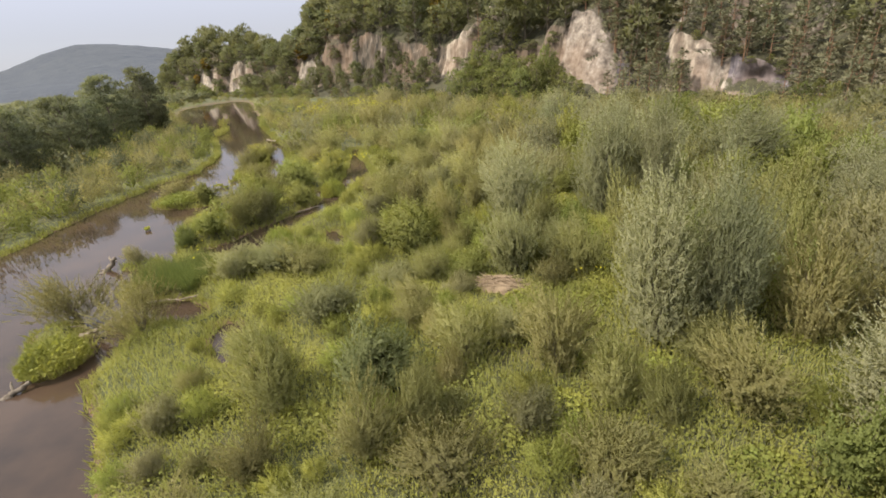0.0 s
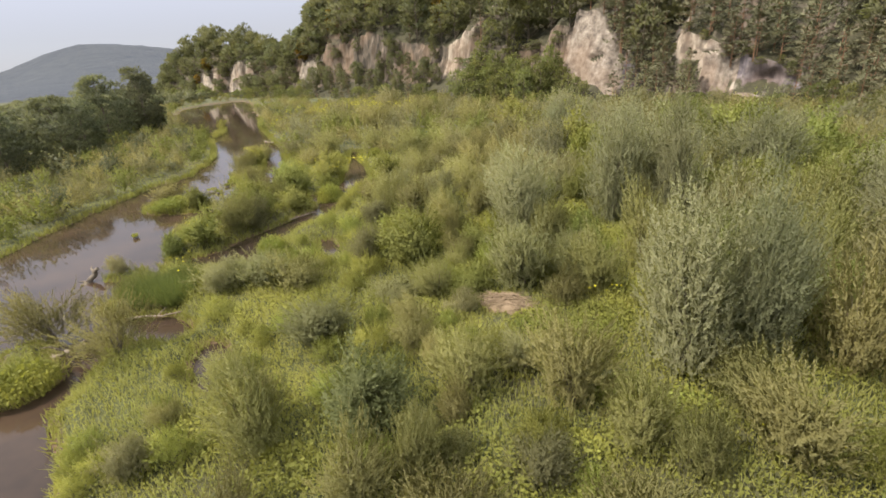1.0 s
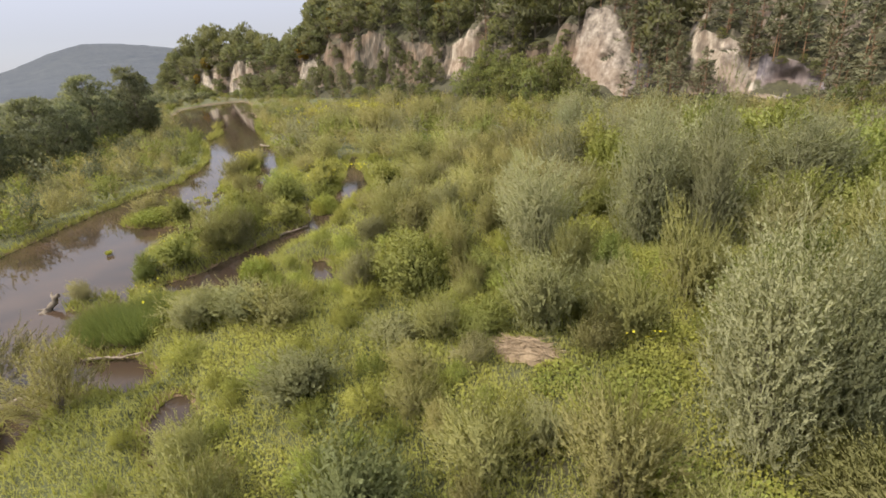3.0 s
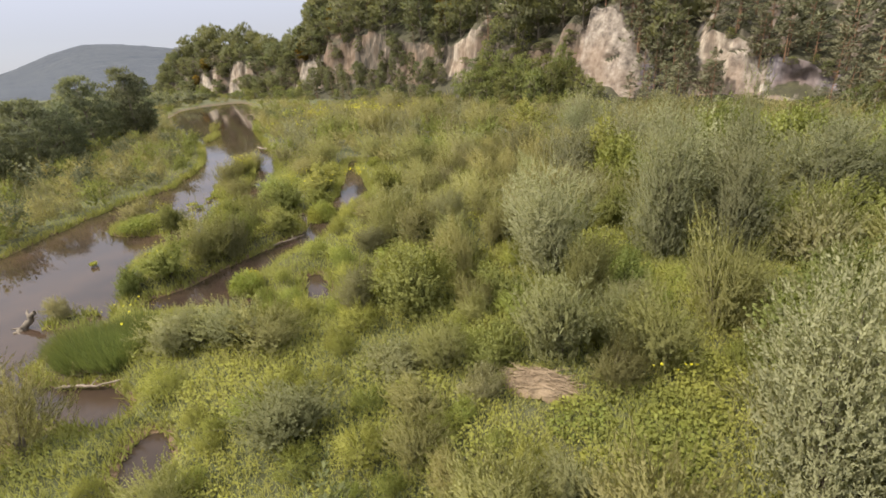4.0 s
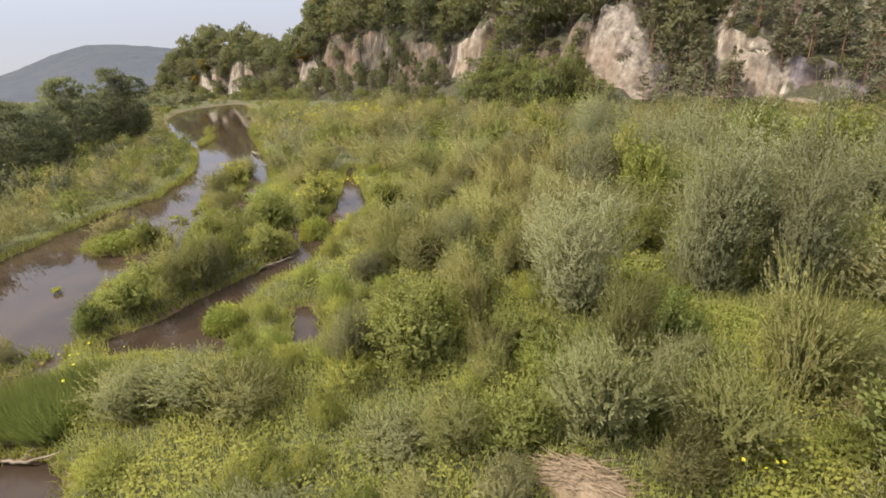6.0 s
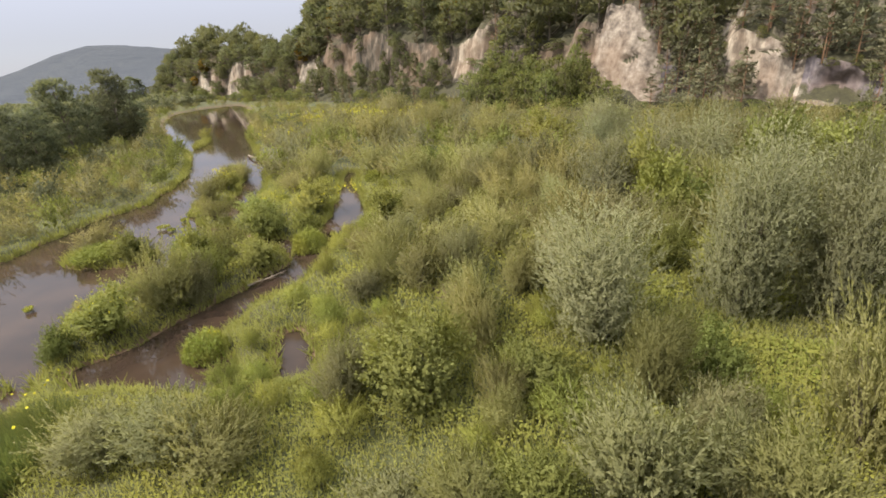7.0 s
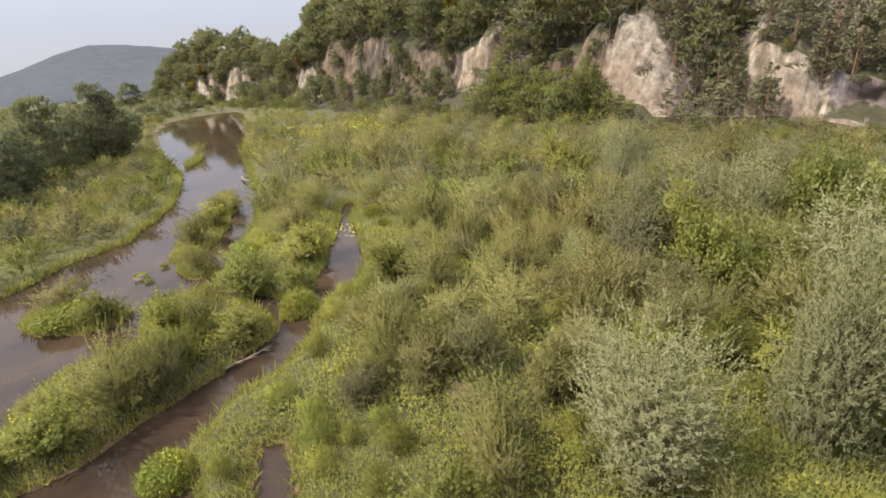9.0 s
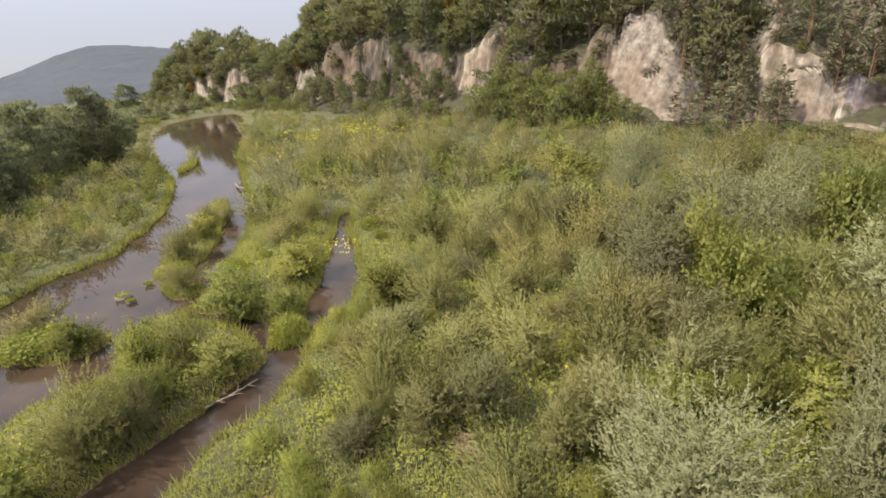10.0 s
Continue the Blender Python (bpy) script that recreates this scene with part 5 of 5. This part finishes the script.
def flowers(name, spots, seed):
    rng = np.random.default_rng(seed)
    pieces = []
    for x0, y0, r, n, size, height in spots:
        a, q = rng.uniform(0, 2 * np.pi, n), r * np.sqrt(rng.uniform(0, 1, n))
        x, y = x0 + np.cos(a) * q, y0 + np.sin(a) * q
        p = np.stack([x, y, np.maximum(ground_z(x, y), 0) + height * rng.uniform(0.75, 1.1, n)], 1)
        a = rng.uniform(0, 2 * np.pi, n)
        way = unit(np.stack([np.cos(a), np.sin(a), rng.uniform(-0.2, 0.6, n)], 1))
        ln = size * rng.uniform(0.7, 1.3, n)
        pieces.append(leaf_kites(rng, p, way, ln, ln * 0.9, 0.6))
    tagged(new(name, mesh_of(name, *joined(pieces), M_FLOWER)), "scattered yellow flower heads above the herbs", "flowers", kind="stuff")


flowers("yellow_flowers", [(-30, 100, 9, 420, 0.22, 2.4), (-24, 92, 7, 260, 0.2, 2.4), (-20, 104, 8, 300, 0.22, 2.4), (-18, 95, 7, 180, 0.2, 2.4), (-32, 86, 4, 100, 0.2, 1.8),
                           (-17.8, 30.4, 1.2, 50, 0.075, 2.1), (-24.6, 41.0, 1.2, 30, 0.08, 1.7), (-15, 46.5, 2.5, 110, 0.1, 2.2), (-12.5, 50.5, 1.8, 50, 0.16, 2.0), (-26.4, 57, 1.0, 50, 0.16, 2.0),
                           (6.2, 20.4, 0.8, 10, 0.1, 0.9), (-12.4, 29.3, 0.4, 14, 0.07, 1.3), (2, 40, 6, 60, 0.12, 0.9), (-15.5, 24.6, 1.5, 20, 0.1, 1.5), (9.5, 12.5, 1.5, 25, 0.09, 0.9)], 44)

# ---- driftwood, debris, stones ----


def straw_pile(x, y, length, width, height, turn, seed):
    """Flat heap of dry reeds that a flood left."""
    rng = np.random.default_rng(seed)
    root = new("straw_pile")
    xs, ys = np.linspace(-1, 1, 15), np.linspace(-1, 1, 9)

    def z(u, v):
        r = np.clip(1 - u ** 2 - v ** 2 * 0.9, 0, 1)
        return height * np.sqrt(r) + 0.08 * height * wobble(u * 3, v * 3, 0.5) * (r > 0) - 0.1
    v, f = sheet(xs, ys, z)
    v[:, 0] *= length / 2
    v[:, 1] *= width / 2
    part("mound", mesh_of("mound", v, f, M_STRAW, True), root)
    n = 420
    u, w = rng.uniform(-0.9, 0.9, n), rng.uniform(-0.9, 0.9, n)
    p = np.stack([u * length / 2, w * width / 2, z(u, w) + 0.02 + rng.uniform(0, 0.06, n)], 1)
    way = unit(np.stack([np.ones(n), rng.normal(size=n) * 0.45, rng.normal(size=n) * 0.12], 1) * rng.choice([-1, 1], n)[:, None])
    part("straw", mesh_of("straw", *leaf_tris(rng, p, way, rng.uniform(0.3, 0.8, n), np.full(n, 0.035)), M_STRAW), root)
    root.matrix_basis = pose(x, y, float(ground_z(np.array(x), np.array(y))), 0, 0, turn)
    tagged(root, "flat heap of dry straw-coloured flood debris", "debris", "flood debris")


straw_pile(1.9, 20.1, 2.5, 1.3, 0.6, -20, 1)
straw_pile(11.2, 17.6, 1.3, 1.1, 0.5, 30, 2)
straw_pile(-2.4, 33.2, 1.8, 1.2, 0.5, -10, 3)
straw_pile(6.6, 25.4, 1.8, 0.9, 0.25, 60, 4)
straw_pile(5.6, 48.0, 2.4, 1.6, 0.35, 10, 5)


def driftwood(points, radius, label, knots=(), seed=0, material=None):
    material = material or M_DEADWOOD
    rng = np.random.default_rng(seed)
    root = new("driftwood")
    pts = np.array(points, float)
    u = np.linspace(0, len(pts) - 1, len(pts) * 4)
    fine = np.stack([np.interp(u, np.arange(len(pts)), pts[:, k]) for k in range(3)], 1) + rng.normal(size=(len(u), 3)) * radius * 0.25
    part("log", mesh_of("log", *tube(fine, radius * np.linspace(1, 0.55, len(u)) * rng.uniform(0.85, 1.15, len(u)), 8), material, True), root)
    for i, (at, dx, dy, dz) in enumerate(knots):
        b = fine[int(at * (len(fine) - 1))]
        e = b + np.array([dx, dy, dz])
        m = (b + e) / 2 + rng.normal(size=3) * 0.08
        part("branch", mesh_of("branch", *tube([b, m, e], radius * np.array([0.5, 0.35, 0.12]), 6), material, True), root)
    tagged(root, label, "driftwood", "driftwood")


driftwood([(-17.2, 21.2, 0.12), (-16.4, 21.25, 0.2), (-15.4, 21.2, 0.22), (-14.3, 21.6, 0.3)], 0.065, "pale bent driftwood log at the edge of a bay", [(0.6, 0.3, 0.4, 0.3)], 1)
driftwood([(-23.6, 25.8, -0.2), (-23.1, 26.1, 0.3), (-22.8, 26.4, 0.7)], 0.2, "dark weathered tree stump leaning in the river", [(0.3, -0.6, -0.2, 0.1), (0.5, 0.5, 0.2, 0.3), (0.8, -0.35, 0.3, 0.25), (0.2, 0.7, -0.5, 0.0)], 3, M_BARK)
driftwood([(-18.3, 17.8, 0.2), (-17.2, 17.9, 0.6), (-16.2, 18.2, 0.9)], 0.12, "grey dead branches below the bank willow", [(0.3, -0.4, -0.6, 0.6), (0.5, 0.2, -0.6, 0.7), (0.7, 0.7, 0.3, 0.6), (0.9, 0.3, -0.4, 0.5)], 4)
driftwood([(-18.3, 13.6, -0.1), (-18.0, 13.8, 0.15), (-17.6, 14.3, 0.3)], 0.16, "dark snag poking out of the river", [(0.6, -0.3, 0.3, 0.3)], 5, M_BARK)
driftwood([(-34.5, 78, 0.0), (-33.0, 75.5, 0.25), (-31.0, 73.5, 0.4)], 0.16, "bleached driftwood trunk at the far bank", [(0.6, 0.5, 0.8, 0.4)], 6)
driftwood([(-14.3, 35.9, 0.15), (-13.5, 36.7, 0.2), (-12.8, 37.9, 0.12)], 0.05, "tangle of pale dead branches at the channel", [(0.15, 0.6, 0.1, 0.1), (0.35, 0.5, -0.3, 0.15), (0.5, 0.7, 0.1, 0.1), (0.7, -0.4, 0.5, 0.25), (0.85, 0.5, -0.2, 0.1)], 7)


def mossy_stone(x, y, size, seed):
    rng = np.random.default_rng(seed)
    bm = bmesh.new()
    bmesh.ops.create_icosphere(bm, subdivisions=2, radius=1)
    for v in bm.verts:
        k = 1 + 0.25 * noise.noise(v.co * 1.7 + Vector((seed, 0, 0)))
        v.co = Vector((v.co.x * size * k, v.co.y * size * 0.7 * k, v.co.z * size * 0.45 * k))
    me = bpy.data.meshes.new("mossy_stone")
    bm.to_mesh(me)
    bm.free()
    me.materials.append(M_STONE)
    root = new("mossy_stone")
    part("stone", me, root)
    n = 90
    a, r = rng.uniform(0, 2 * np.pi, n), size * 0.8 * np.sqrt(rng.uniform(0, 1, n))
    p = np.stack([np.cos(a) * r, np.sin(a) * r * 0.7, size * 0.25 * np.ones(n)], 1)
    way = unit(np.stack([np.cos(a) * 0.5, np.sin(a) * 0.5, np.ones(n)], 1) + rng.normal(size=(n, 3)) * 0.3)
    part("tuft", mesh_of("tuft", *leaf_kites(rng, p, way, rng.uniform(0.1, 0.3, n), rng.uniform(0.06, 0.14, n)), M_HERB), root)
    root.matrix_basis = pose(x, y, 0.02, 0, 0, seed * 40)
    tagged(root, "low stone with green tufts in the river", "stone", "stones in the river")


for x, y, size, seed in [(-26.6, 46.9, 0.55, 1), (-26.0, 48.7, 0.3, 2), (-25.8, 33.8, 0.3, 3), (-22.5, 41.9, 0.2, 4), (-25.5, 46.2, 0.3, 5)]:
    mossy_stone(x, y, size, seed)
